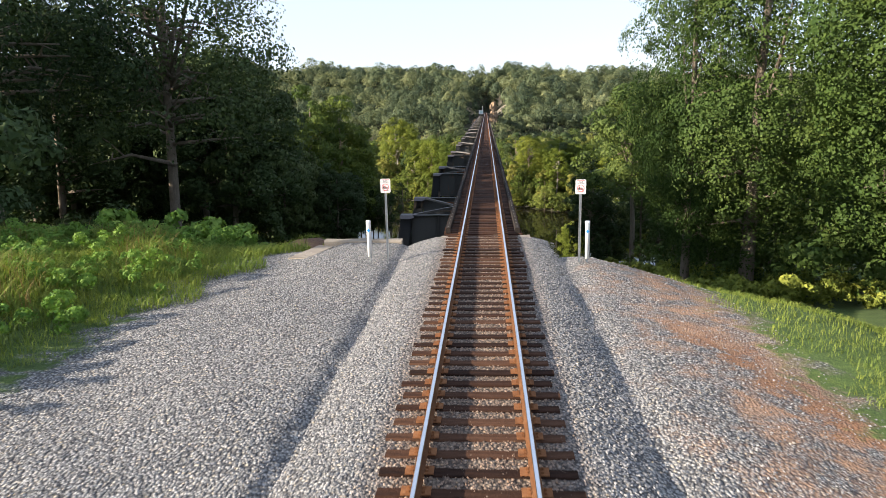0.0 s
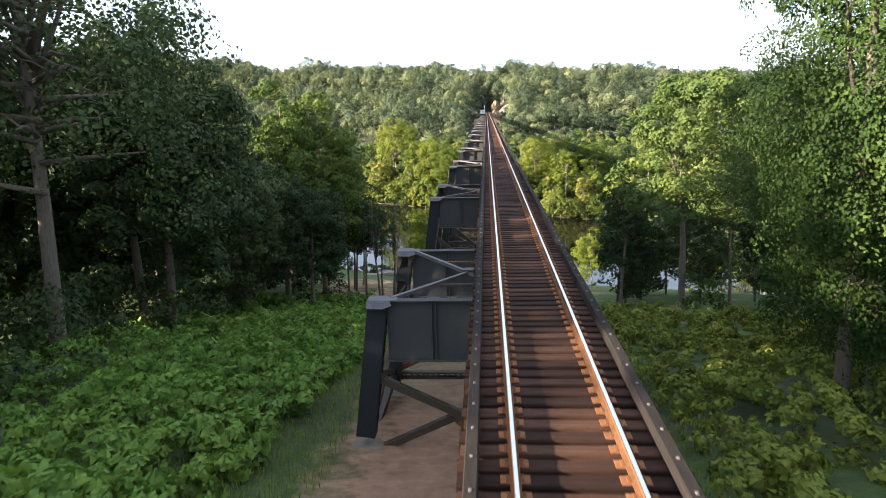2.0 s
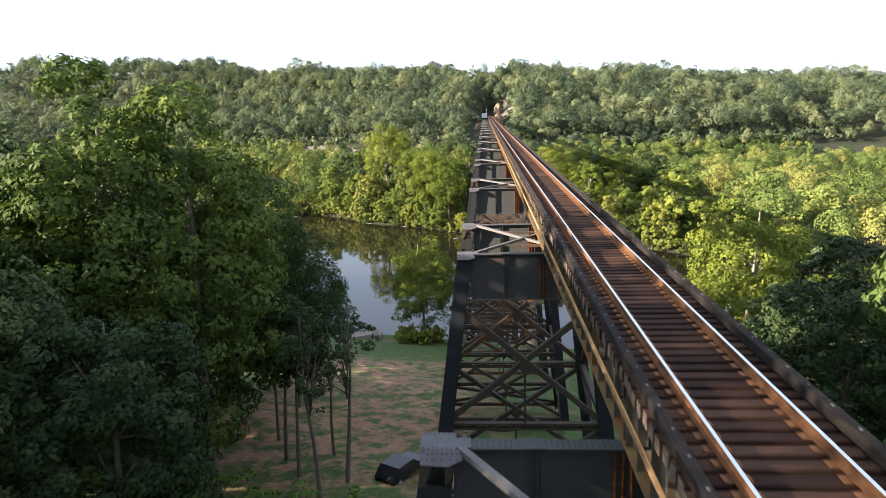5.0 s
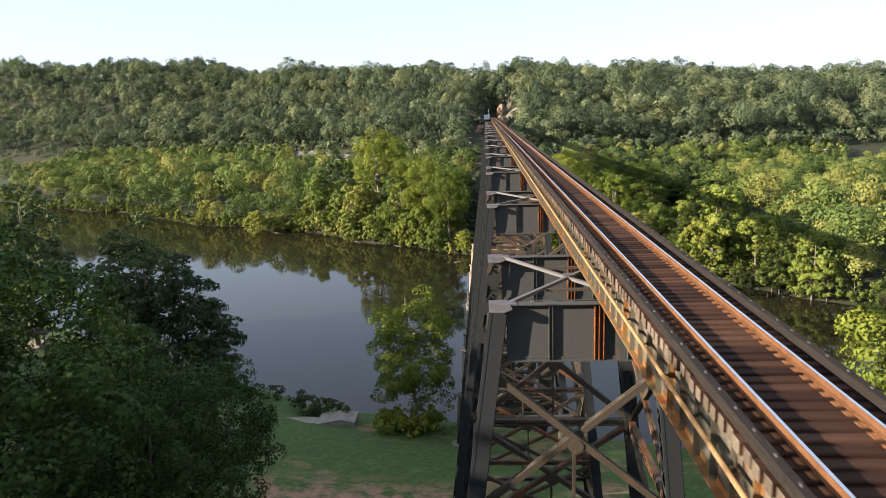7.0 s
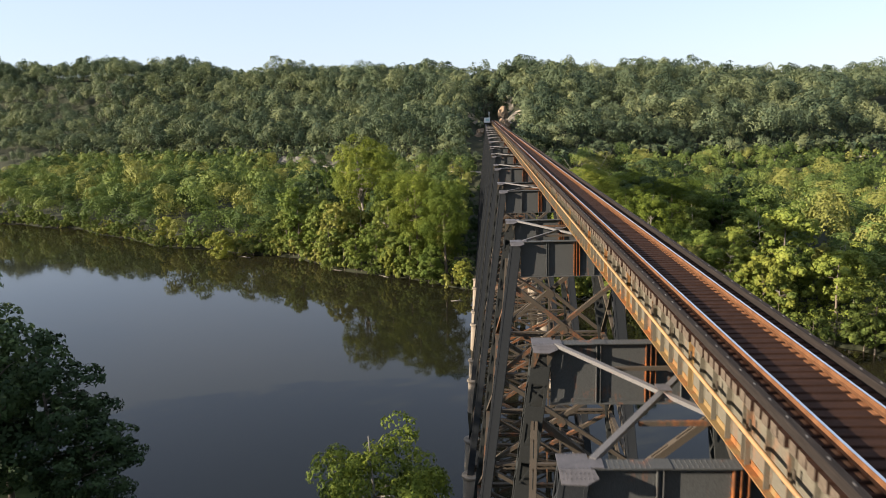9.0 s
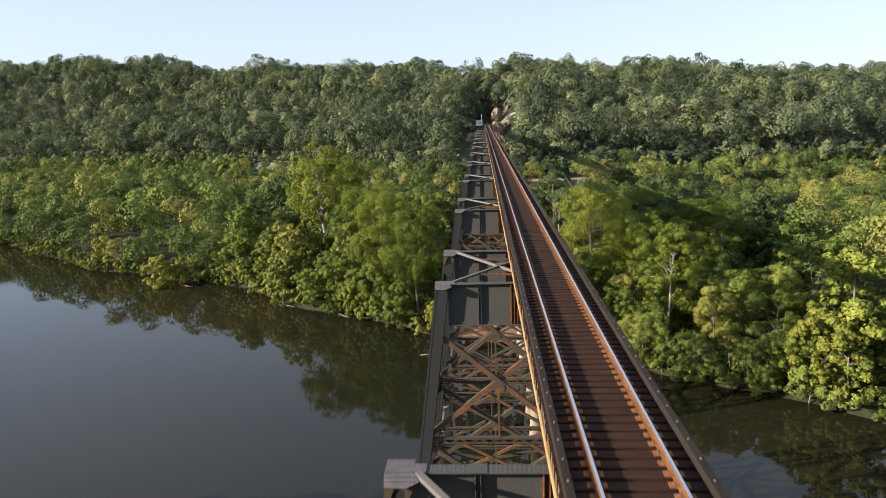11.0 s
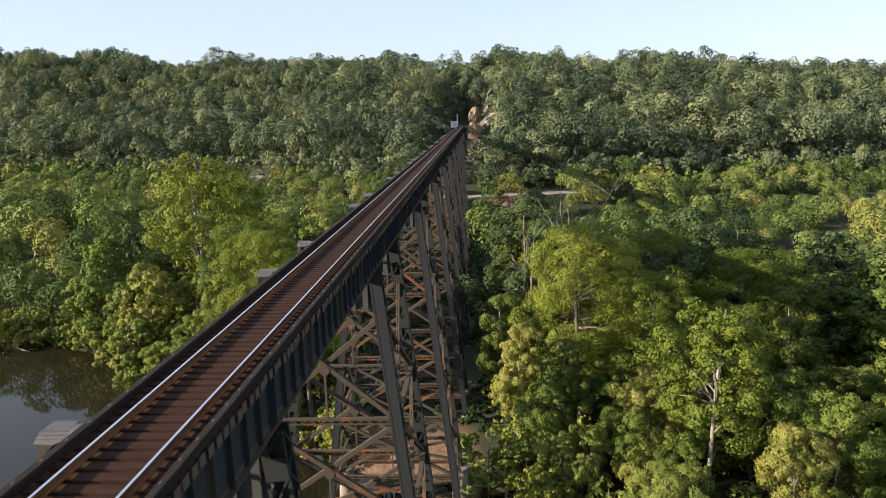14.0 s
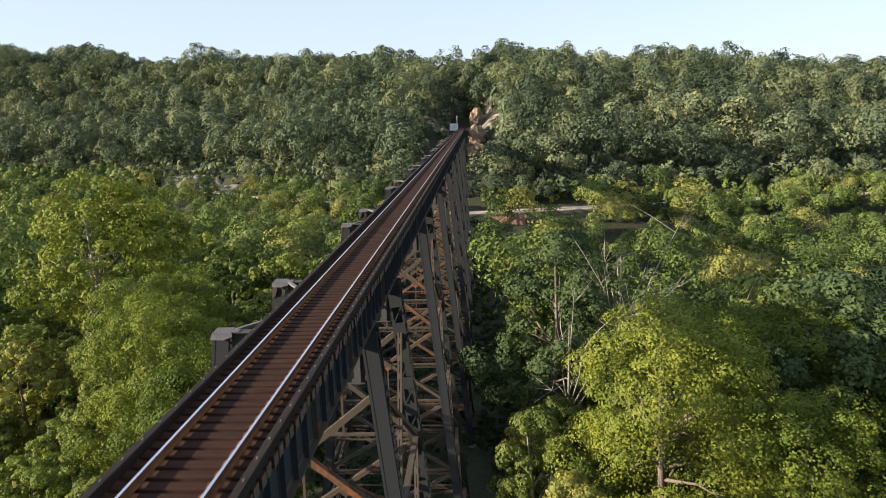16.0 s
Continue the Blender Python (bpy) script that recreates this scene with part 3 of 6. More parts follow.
def crossbeam_mesh():
    s = Shape()
    x0, x1, zt, zb = LEFT_TOP + 0.28, RIGHT_TOP - 0.25, 0.0, -BEAM_DEEP
    s.prism([(x0, zb + 0.02), (x1, zb + 0.02), (x1, zt - 0.02), (x0, zt - 0.02)], -0.012, 0.012)
    for z, wd in ((zt - 0.03, 0.44), (zb, 0.40)):
        s.box(x0, x1, -wd / 2, wd / 2, z, z + 0.03)
        for e in (-1, 1):
            y0 = e * 0.022
            zz = z - 0.14 if z > -1 else z + 0.03
            s.box(x0, x1, min(y0, y0 + e * 0.016), max(y0, y0 + e * 0.016), zz, zz + 0.14)
    s.box(-3.28, -2.78, -0.235, 0.235, 0.0, 0.016)
    for x in (-3.10, -2.96, -0.1, 0.62):
        for e in (-1, 1):
            s.box(x - 0.012, x + 0.012, min(e * 0.012, e * 0.15), max(e * 0.012, e * 0.15), zb + 0.04, zt - 0.04)
    # rivet rows along both flanges and the stiffeners
    def rivet(x, y, z, r=0.017):
        n = len(s.v)
        e = 1 if y > 0 else -1
        s.v.extend([(x - r, y, z - r), (x + r, y, z - r), (x + r, y, z + r), (x - r, y, z + r), (x, y + e * r * 1.1, z)])
        q = [(0, 1, 4), (1, 2, 4), (2, 3, 4), (3, 0, 4)]
        s.f.extend(tuple(n + i for i in (f if e < 0 else f[::-1])) for f in q)
    for x in np.arange(x0 + 0.1, x1, 0.13):
        for z in (zt - 0.09, zb + 0.10):
            rivet(x, -0.039, z)
    for x in np.arange(x0 + 0.5, -1.3, 0.12):
        for y in (-0.16, -0.08, 0.08, 0.16):
            n, r = len(s.v), 0.02
            s.v.extend([(x - r, y - r, zt), (x + r, y - r, zt), (x + r, y + r, zt), (x - r, y + r, zt), (x, y, zt + 0.02)])
            s.f.extend([(n, n + 1, n + 4), (n + 1, n + 2, n + 4), (n + 2, n + 3, n + 4), (n + 3, n, n + 4)])
    for x in (-1.28, -3.03):
        for z in np.arange(zb + 0.2, zt - 0.15, 0.16):
            for dx in (-0.09, 0.09):
                rivet(x + dx * 1.4, -0.013, z)
    return s.mesh("crossbeam", M_BEAM)


CROSSBEAM = crossbeam_mesh()

s = Shape()
for x in (-1.36, -1.20, -1.02):
    for e in (-1, 1):
        s.box(x - 0.014, x + 0.014, min(e * 0.012, e * 0.16), max(e * 0.012, e * 0.16), -BEAM_DEEP + 0.04, -0.04)
    for z in np.arange(-BEAM_DEEP + 0.15, -0.1, 0.14):
        s.box(x - 0.045, x - 0.02, -0.032, -0.012, z, z + 0.025)
STIFF = s.mesh("stiffener", M_RUST)


def cap_mesh():
    """A riveted cover over the leg's head: a flat top, a sloping apron and a tongue towards the track."""
    s = Shape()
    s.box(-0.40, 0.34, -0.30, 0.44, 0.0, 0.03)
    s.box(0.34, 0.66, -0.22, 0.22, 0.004, 0.026)
    n = len(s.v)
    top = [(-0.40, -0.30, 0.028), (0.42, -0.30, 0.028), (0.50, -0.52, -0.085), (0.20, -0.68, -0.155), (-0.37, -0.64, -0.14)]
    s.v += top + [(x, y, z - 0.025) for x, y, z in top]
    s.f += [tuple(n + i for i in (4, 3, 2, 1, 0)), tuple(n + 5 + i for i in range(5))]
    s.f += [(n + i, n + (i + 1) % 5, n + 5 + (i + 1) % 5, n + 5 + i) for i in range(5)]
    for x in np.arange(-0.33, 0.45, 0.1):
        for y, z in ((-0.40, -0.018), (-0.52, -0.078), (-0.24, 0.03), (0.38, 0.03)):
            if y > -0.3 and x > 0.3:
                continue
            s.box(x - 0.014, x + 0.014, y - 0.014, y + 0.014, z - 0.01, z + 0.014)
    return s.mesh("cap_plate", M_CAP)


CAP = cap_mesh()
CHEEK = Shape().prism([(-0.36, -0.03), (-0.10, -0.03), (-0.16, -0.34), (-0.30, -0.72), (-0.46, -0.78)], -0.012, 0.012).prism([(0.10, -0.03), (0.42, -0.03), (0.36, -0.30), (0.20, -0.62), (0.12, -0.70)], -0.012, 0.012).mesh("cheek_plate", M_BRACE)
GUSSET = Shape().prism([(-0.30, 0.10), (-0.10, 0.30), (0.12, 0.28), (0.30, 0.08), (0.28, -0.12), (0.10, -0.30), (-0.12, -0.28), (-0.30, -0.10)], -0.012, 0.012).mesh("gusset", M_BRACE)


def pier(x, y, z):
    """A tapered round masonry footing for one tower leg, with a collar."""
    g = min(ground_z(x, y), z - 0.3)
    dry = g > WATER + 2
    g = max(g, WATER - 2.0) - 0.5
    t = thing("pier", "stained round concrete pier under a trestle leg", "pier", (x, y, g), "trestle piers")
    h = z - g
    s = Shape()
    if dry:
        s.tube([(0, 0, 0), (0, 0, h * 0.8), (0, 0, h)], [0.72, 0.66, 0.6], 10)
        part("shaft", s.mesh("shaft", M_PIER, True), t)
        return
    n = max(2, round(h / 1.6))
    prof = [(1.18 - 0.34 * i / n) for i in range(n + 1)]
    s.tube([(0, 0, h * i / n) for i in range(n + 1)], prof, 16)
    part("shaft", s.mesh("shaft", M_PIER, True), t)
    part("collar", Shape().tube([(0, 0, h - 0.02), (0, 0, h + 0.10), (0, 0, h + 0.34), (0, 0, h + 0.40)], [0.9, 1.02, 1.02, 0.86], 16).mesh("collar", M_PIER), t)


def tower(k):
    y0 = FIRST + PERIOD * k
    y1 = y0 + TOWER
    t = thing("trestle_tower", "dark riveted steel trestle tower with laced legs", "bridge tower", (0, y0, 0), "trestle towers")
    base = {}
    for sx in (-1, 1):
        for i, y in enumerate((y0, y1)):
            g = ground_z(leg_x(sx, -30), y)
            foot = max(g, WATER) + (5.2 if g < WATER + 2.0 else 0.45)
            base[sx, i] = min(foot, -5.2)
    lowest = min(base.values())
    for sx in (-1, 1):
        for i, y in enumerate((0, TOWER)):
            zb = base[sx, i]
            a, b = (leg_x(sx, zb), y, zb), (leg_x(sx, BEAM_TOP - 0.02), y, BEAM_TOP - 0.02)
            part("leg", member((Vector(b) - Vector(a)).length, 0.70, 0.66, ("leg", "trough")[i]), t, "", span_matrix(a, b, (0, 1, 0)))
            pier(leg_x(sx, zb), y0 + y, zb - 0.4)
    for i, y in enumerate((0, TOWER)):
        part("crossbeam", CROSSBEAM, t, "", Matrix.Translation((0, y, BEAM_TOP)))
        part("stiffener", STIFF, t, "rust-red stiffener angles", Matrix.Translation((0, y, BEAM_TOP)))
        part("cap_plate", CAP, t, "weathered grey cap plate", Matrix.Translation((LEFT_TOP, y, BEAM_TOP + 0.005)))
        if i:
            part("cheek_plate", CHEEK, t, "weathered cheek plate", Matrix.Translation((LEFT_TOP, y - 0.40, BEAM_TOP - 0.02)))
    # panels of cross bracing
    levels = [-4.9, -11.3, -17.8, -24.3, -30.8]
    levels = [z for z in levels if z > lowest + 1.2]
    foot = max(lowest + 0.5, -34.2)
    if levels[-1] - foot > 2.2:
        levels.append(foot)
    for za, zb in zip(levels, levels[1:]):
        for i, y in enumerate((0, TOWER)):
            L0, L1, R0, R1 = leg_x(-1, za) + 0.2, leg_x(-1, zb) + 0.2, leg_x(1, za) - 0.2, leg_x(1, zb) - 0.2
            add_member("brace", t, (L0, y - 0.1, za - 0.3), (R1, y - 0.1, zb + 0.3), 0.26, 0.26, "batten", (0, 1, 0))
            add_member("brace", t, (R0, y + 0.1, za - 0.3), (L1, y + 0.1, zb + 0.3), 0.26, 0.26, "batten", (0, 1, 0))
            add_member("strut", t, (L1, y, zb), (R1, y, zb), 0.30, 0.34, "lace", (0, 0, 1))
            part("gusset", GUSSET, t, "", Matrix.Translation(((L0 + R1 + R0 + L1) / 4, y - 0.26, (za + zb) / 2)))
            part("hanger", Shape().prism([(-0.06, 0), (0.06, 0), (0.06, abs(zb - za) / 2), (-0.06, abs(zb - za) / 2)], -0.06, 0.06).mesh("hanger", M_BRACE), t, "", Matrix.Translation(((L1 + R1) / 2, y, zb)))
        for sx in (-1, 1):
            xa, xb = leg_x(sx, za), leg_x(sx, zb)
            add_member("brace", t, (xa, 0.3, za - 0.3), (xb, TOWER - 0.3, zb + 0.3), 0.20, 0.22, "batten", (1, 0, 0))
            add_member("brace", t, (xa, TOWER - 0.3, za - 0.3), (xb, 0.3, zb + 0.3), 0.20, 0.22, "batten", (1, 0, 0))
            add_member("strut", t, (xb, 0.3, zb), (xb, TOWER - 0.3, zb), 0.30, 0.30, "lace", (0, 0, 1))
    # flat cross between the two caps and the girder
    za = BEAM_TOP + 0.0
    s1, s2 = (LEFT_TOP + 0.45, 0.2, za + 0.03), (-0.95, 5.75, za - 0.06)
    s3, s4 = (LEFT_TOP + 0.45, TOWER - 0.2, za + 0.03), (-0.95, 2.85, za - 0.06)
    for a, b in ((s1, s2), (s3, s4)):
        m = LATERAL.setdefault(round((Vector(b) - Vector(a)).length, 2), Shape().box(-0.085, 0.085, 0.0, 0.02, 0, (Vector(b) - Vector(a)).length).box(-0.085, -0.065, -0.11, 0.0, 0, (Vector(b) - Vector(a)).length).box(0.065, 0.085, -0.11, 0.0, 0, (Vector(b) - Vector(a)).length).mesh("lateral_brace", M_LATERAL))
        part("lateral_brace", m, t, "pale weathered lateral brace", span_matrix(a, b, (0, 0, 1)))
    mid = (LEFT_TOP + 0.45 - 0.95) / 2
    part("gusset", Shape().box(-0.2, 0.2, -0.24, 0.24, 0, 0.02).mesh("gusset", M_CAP), t, "", Matrix.Translation((mid + 0.9, TOWER / 2, za + 0.07)))
    for yy in (TOWER * 0.27, TOWER * 0.73):
        part("lateral_strut", Shape().bar((mid - 0.25, yy, za - 0.1), (-0.95, yy, za - 0.1), 0.12, 0.12).mesh("lateral_strut", M_BRACE), t)
    return t


for k in range(TOWERS):
    tower(k)


def girder_mesh(L, web, edge):
    s = Shape()
    zt, zb = -0.43, BEAM_TOP + 0.006
    s.box(-0.012, 0.012, 0.02, L - 0.02, zb + 0.02, zt - 0.02)
    for z, w in ((zt - 0.035, 0.40), (zb, 0.40)):
        s.box(-w / 2, w / 2, 0.01, L - 0.01, z, z + 0.035)
    for e in (-1, 1):
        s.box(min(e * 0.012, e * 0.03), max(e * 0.012, e * 0.03), 0.02, L - 0.02, zb + 0.035, zb + 0.19)
        s.box(min(e * 0.012, e * 0.03), max(e * 0.012, e * 0.03), 0.02, L - 0.02, zt - 0.19, zt - 0.035)
    flanges = len(s.f)
    n = max(2, round(L / 1.1))
    for i in range(n + 1):
        y = 0.12 + (L - 0.24) * i / n
        for e in (-1, 1):
            s.box(min(e * 0.012, e * 0.16), max(e * 0.012, e * 0.16), y - 0.010, y + 0.010, zb + 0.04, zt - 0.04)
            s.box(min(e * 0.012, e * 0.03), max(e * 0.012, e * 0.03), y - 0.06, y + 0.06, zb + 0.06, zt - 0.06)
    me = s.mesh("girder", web)
    me.materials.append(edge)
    for p in me.polygons:
        p.material_index = 1 if 6 <= p.index < flanges or (p.index - flanges) // 24 % 5 == 4 else 0
    return me


def frame_mesh():
    s = Shape()
    s.bar((-0.95, 0, -0.6), (0.95, 0, -2.1), 0.1, 0.08)
    s.bar((0.95, 0.09, -0.6), (-0.95, 0.09, -2.1), 0.1, 0.08)
    s.bar((-0.95, 0.03, -2.12), (0.95, 0.03, -2.12), 0.12, 0.1)
    return s.mesh("cross_frame", M_BRACE)


FRAME = frame_mesh()
stops = [START] + [FIRST + PERIOD * (i // 2) + TOWER * (i % 2) for i in range(2 * TOWERS)] + [END]
GIRDERS = {}
for a, b in zip(stops, stops[1:]):
    L = round(b - a, 2)
    if L < 0.5:
        continue
    if L not in GIRDERS:
        GIRDERS[L] = (girder_mesh(L, M_GIRDER, M_OCHRE), girder_mesh(L, M_SHADEWEB, M_BRACE))
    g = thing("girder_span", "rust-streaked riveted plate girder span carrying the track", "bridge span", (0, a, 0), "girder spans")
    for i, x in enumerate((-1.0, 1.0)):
        part("girder", GIRDERS[L][i], g, ("rust-streaked pale grey girder", "girder coloured dark blue-grey for its shaded side")[i], Matrix.Translation((x, 0, 0)))
    n = max(2, round(L / 4.4))
    for i in range(n + 1):
        part("cross_frame", FRAME, g, "", Matrix.Translation((0, 0.2 + (L - 0.5) * i / n, 0)))

# service pipe along the sunny face
s = Shape()
s.tube([(-1.36, START + 0.6, -1.18), (-1.36, END - 1, -1.18)], [0.055, 0.055], 8)
pipe = thing("service_pipe", "ochre rusted service pipe on brackets along the girder", "pipe", (0, 0, 0))
part("pipe", s.mesh("pipe", M_PIPE, True), pipe)
s = Shape()
for y in np.arange(START + 2, END - 1, 2.2):
    s.box(-1.40, -1.15, y - 0.03, y + 0.03, -1.27, -1.235)
    s.box(-1.19, -1.15, y - 0.03, y + 0.03, -1.27, -1.0)
tagged(part("bracket", s.mesh("bracket", M_BRACE), pipe), kind="stuff")

# ---- the track ----
RAIL_Y0, RAIL_Y1 = -60.0, 626.0
track = thing("railway_track", "single railway track of worn rails on timber ties", "railway track", (0, 0, 0), kind="structure")
prof = [(-0.07, -0.17), (0.07, -0.17), (0.07, -0.155), (0.012, -0.135), (0.010, -0.045), (0.036, -0.035), (0.036, -0.006), (-0.036, -0.006), (-0.036, -0.035), (-0.010, -0.045), (-0.012, -0.135), (-0.07, -0.155)]
for x in (-0.752, 0.752):
    r = part("rail", Shape().prism(prof, RAIL_Y0, RAIL_Y1).mesh("rail", M_RAILSIDE), track, "", Matrix.Translation((x, 0, 0)))
    part("rail_head", Shape().prism([(-0.030, -0.0055), (0.030, -0.0055), (0.024, 0.0), (-0.024, 0.0)], RAIL_Y0, RAIL_Y1).mesh("rail_head", M_RAILTOP), r, "bright polished running surface")


def tie_mesh(L, w, h, seed):
    """A sawn timber with worn edges and a slight twist."""
    rng = random.Random(seed)
    s = Shape()
    c = 0.018
    prof = [(-w / 2 + c, 0), (w / 2 - c, 0), (w / 2, -c), (w / 2, -h), (-w / 2, -h), (-w / 2, -c)]
    n = 4
    for i in range(n + 1):
        x = -L / 2 + L * i / n
        j = [(rng.uniform(-0.008, 0.008), rng.uniform(-0.010, 0.004)) for _ in prof]
        s.v += [(x, p + a, z + b) for (p, z), (a, b) in zip(prof, j)]
    k = len(prof)
    for i in range(n):
        s.f += [(i * k + q, i * k + (q + 1) % k, (i + 1) * k + (q + 1) % k, (i + 1) * k + q) for q in range(k)]
    s.f += [tuple(reversed(range(k))), tuple(n * k + q for q in range(k))]
    me = s.mesh("tie", M_TIE)
    me.materials.append(M_TIE_END)
    for p in list(me.polygons)[-2:]:
        p.material_index = 1
    return me


TIES = [tie_mesh(2.6, 0.22, 0.18, i) for i in range(5)]
DECK = [tie_mesh(2.96, 0.285, 0.25, 10 + i) for i in range(5)]
rng = random.Random(4)
plates = Shape()


def plate(y, z):
    for x in (-0.752, 0.752):
        plates.box(x - 0.19, x + 0.19, y - 0.10, y + 0.10, z, z + 0.016)
        for e in (-1, 1) if y < 330 else ():
            plates.box(x + e * 0.10 - 0.017, x + e * 0.10 + 0.017, y - 0.06, y - 0.03, z + 0.016, z + 0.045)
            plates.box(x + e * 0.10 - 0.017, x + e * 0.10 + 0.017, y + 0.03, y + 0.06, z + 0.016, z + 0.045)


y = -30.0
while y < START - 0.2:
    if y > 3.0:
        part("tie", TIES[rng.randrange(5)], track, "", pose(rng.uniform(-0.05, 0.05), y, -0.188 + rng.uniform(-0.012, 0.0), 0, 0, rng.uniform(-0.8, 0.8)))
        plate(y, -0.187)
    y += 0.495
far_ties = Shape()
n_deck = 0
y = START + 0.15
while y < END:
    z = -0.187 + rng.uniform(-0.006, 0.0)
    if n_deck < 300 and y < 160:
        part("tie", DECK[rng.randrange(5)], track, "", pose(rng.uniform(-0.03, 0.03), y, z, 0, 0, rng.uniform(-0.4, 0.4)))
        n_deck += 1
    else:
        dx = rng.uniform(-0.03, 0.03)
        far_ties.box(-1.48 + dx, 1.48 + dx, y - 0.142, y + 0.142, z - 0.25, z)
    plate(y, -0.186)
    y += 0.40
y = END + 0.3
while y < 625:
    far_ties.box(-1.3, 1.3, y - 0.11, y + 0.11, -0.4, -0.19)
    y += 0.55
far_mesh = far_ties.mesh("far_ties", M_TIE)
far_mesh.materials.append(M_TIE_END)
far_mesh.polygons.foreach_set("material_index", np.tile(np.array([0, 0, 0, 1, 0, 1], np.int32), len(far_mesh.polygons) // 6))
tagged(part("far_ties", far_mesh, track), kind="stuff")
tagged(part("tie_plates", plates.mesh("tie_plates", M_PLATE), track, "rusty tie plates with spikes"), kind="stuff")
for x, nm in ((-1.31, "guard_timber"), (1.31, "guard_timber")):
    y = START + 0.05
    while y < END:
        L = min(6.1, END - y)
        part("guard_timber", Shape().prism([(-0.09, 0), (0.09, 0), (0.09, 0.19), (0.075, 0.205), (-0.075, 0.205), (-0.09, 0.19)], 0.004, L - 0.006).mesh("guard_timber", M_GUARD) if abs(L - 6.1) > 0.01 else bpy.data.meshes.get("guard_run") or Shape().prism([(-0.09, 0), (0.09, 0), (0.09, 0.19), (0.075, 0.205), (-0.075, 0.205), (-0.09, 0.19)], 0.004, 6.094).mesh("guard_run", M_GUARD), track, "", pose(x + rng.uniform(-0.008, 0.008), y, -0.186 + rng.uniform(0, 0.008)))
        y += 6.1
bolts = Shape()
for x in (-1.31, 1.31):
    for y in np.arange(START + 0.35, END, 0.8):
        bolts.tube([(x, y, 0.015), (x, y, 0.045)], [0.026, 0.022], 6)
tagged(part("guard_bolts", bolts.mesh("guard_bolts", M_LATERAL), track, "pale bolt heads on the guard timbers"), kind="stuff")


# ---- abutments ----
def rough_block(x0, x1, y0, y1, z0, z1, seed, n=10, amp=0.04):
    """A concrete block with a worn, crumbled top edge."""
    rng = random.Random(seed)
    s = Shape()
    for i in range(n + 1):
        x = x0 + (x1 - x0) * i / n
        a, b, c = (rng.uniform(-amp, 0) for _ in range(3))
        s.v += [(x, y0, z0), (x, y0, z1 + a - 0.03), (x, y0 + 0.05, z1 + b), (x, y1 - 0.05, z1 + c), (x, y1, z1 + a - 0.04), (x, y1, z0)]
    for i in range(n):
        s.f += [(i * 6 + q, i * 6 + (q + 1) % 6, (i + 1) * 6 + (q + 1) % 6, (i + 1) * 6 + q) for q in range(6)]
    s.f += [tuple(reversed(range(6))), tuple(n * 6 + q for q in range(6))]
    return s.mesh("concrete", M_CONC)


ab = thing("abutment", "weathered concrete bridge abutment with worn edges", "abutment", (0, 0, 0), kind="structure")
part("backwall", rough_block(-6.0, -3.05, 26.95, 27.45, -8, -0.34, 1), ab)
part("bridge_seat", rough_block(-3.05, 2.5, 26.85, 28.5, -8, BEAM_TOP - 0.05, 2), ab)
part("track_wall", rough_block(-1.55, 1.75, 26.75, 27.2, -3, -0.205, 3, 8), ab)
part("wing_slab", Shape().box(-0.33, 0.33, -1.15, 1.5, -0.5, 0.0).mesh("wing_slab", M_CONC), ab, "", pose(-6.15, 25.5, -0.49, -2, 0, -9))
far_ab = thing("abutment", "pale concrete far abutment below the rock cut", "abutment", (0, 592, 0), kind="structure")
part("backwall", rough_block(-6.5, 3.2, 0, 1.2, -9, -0.35, 4), far_ab)

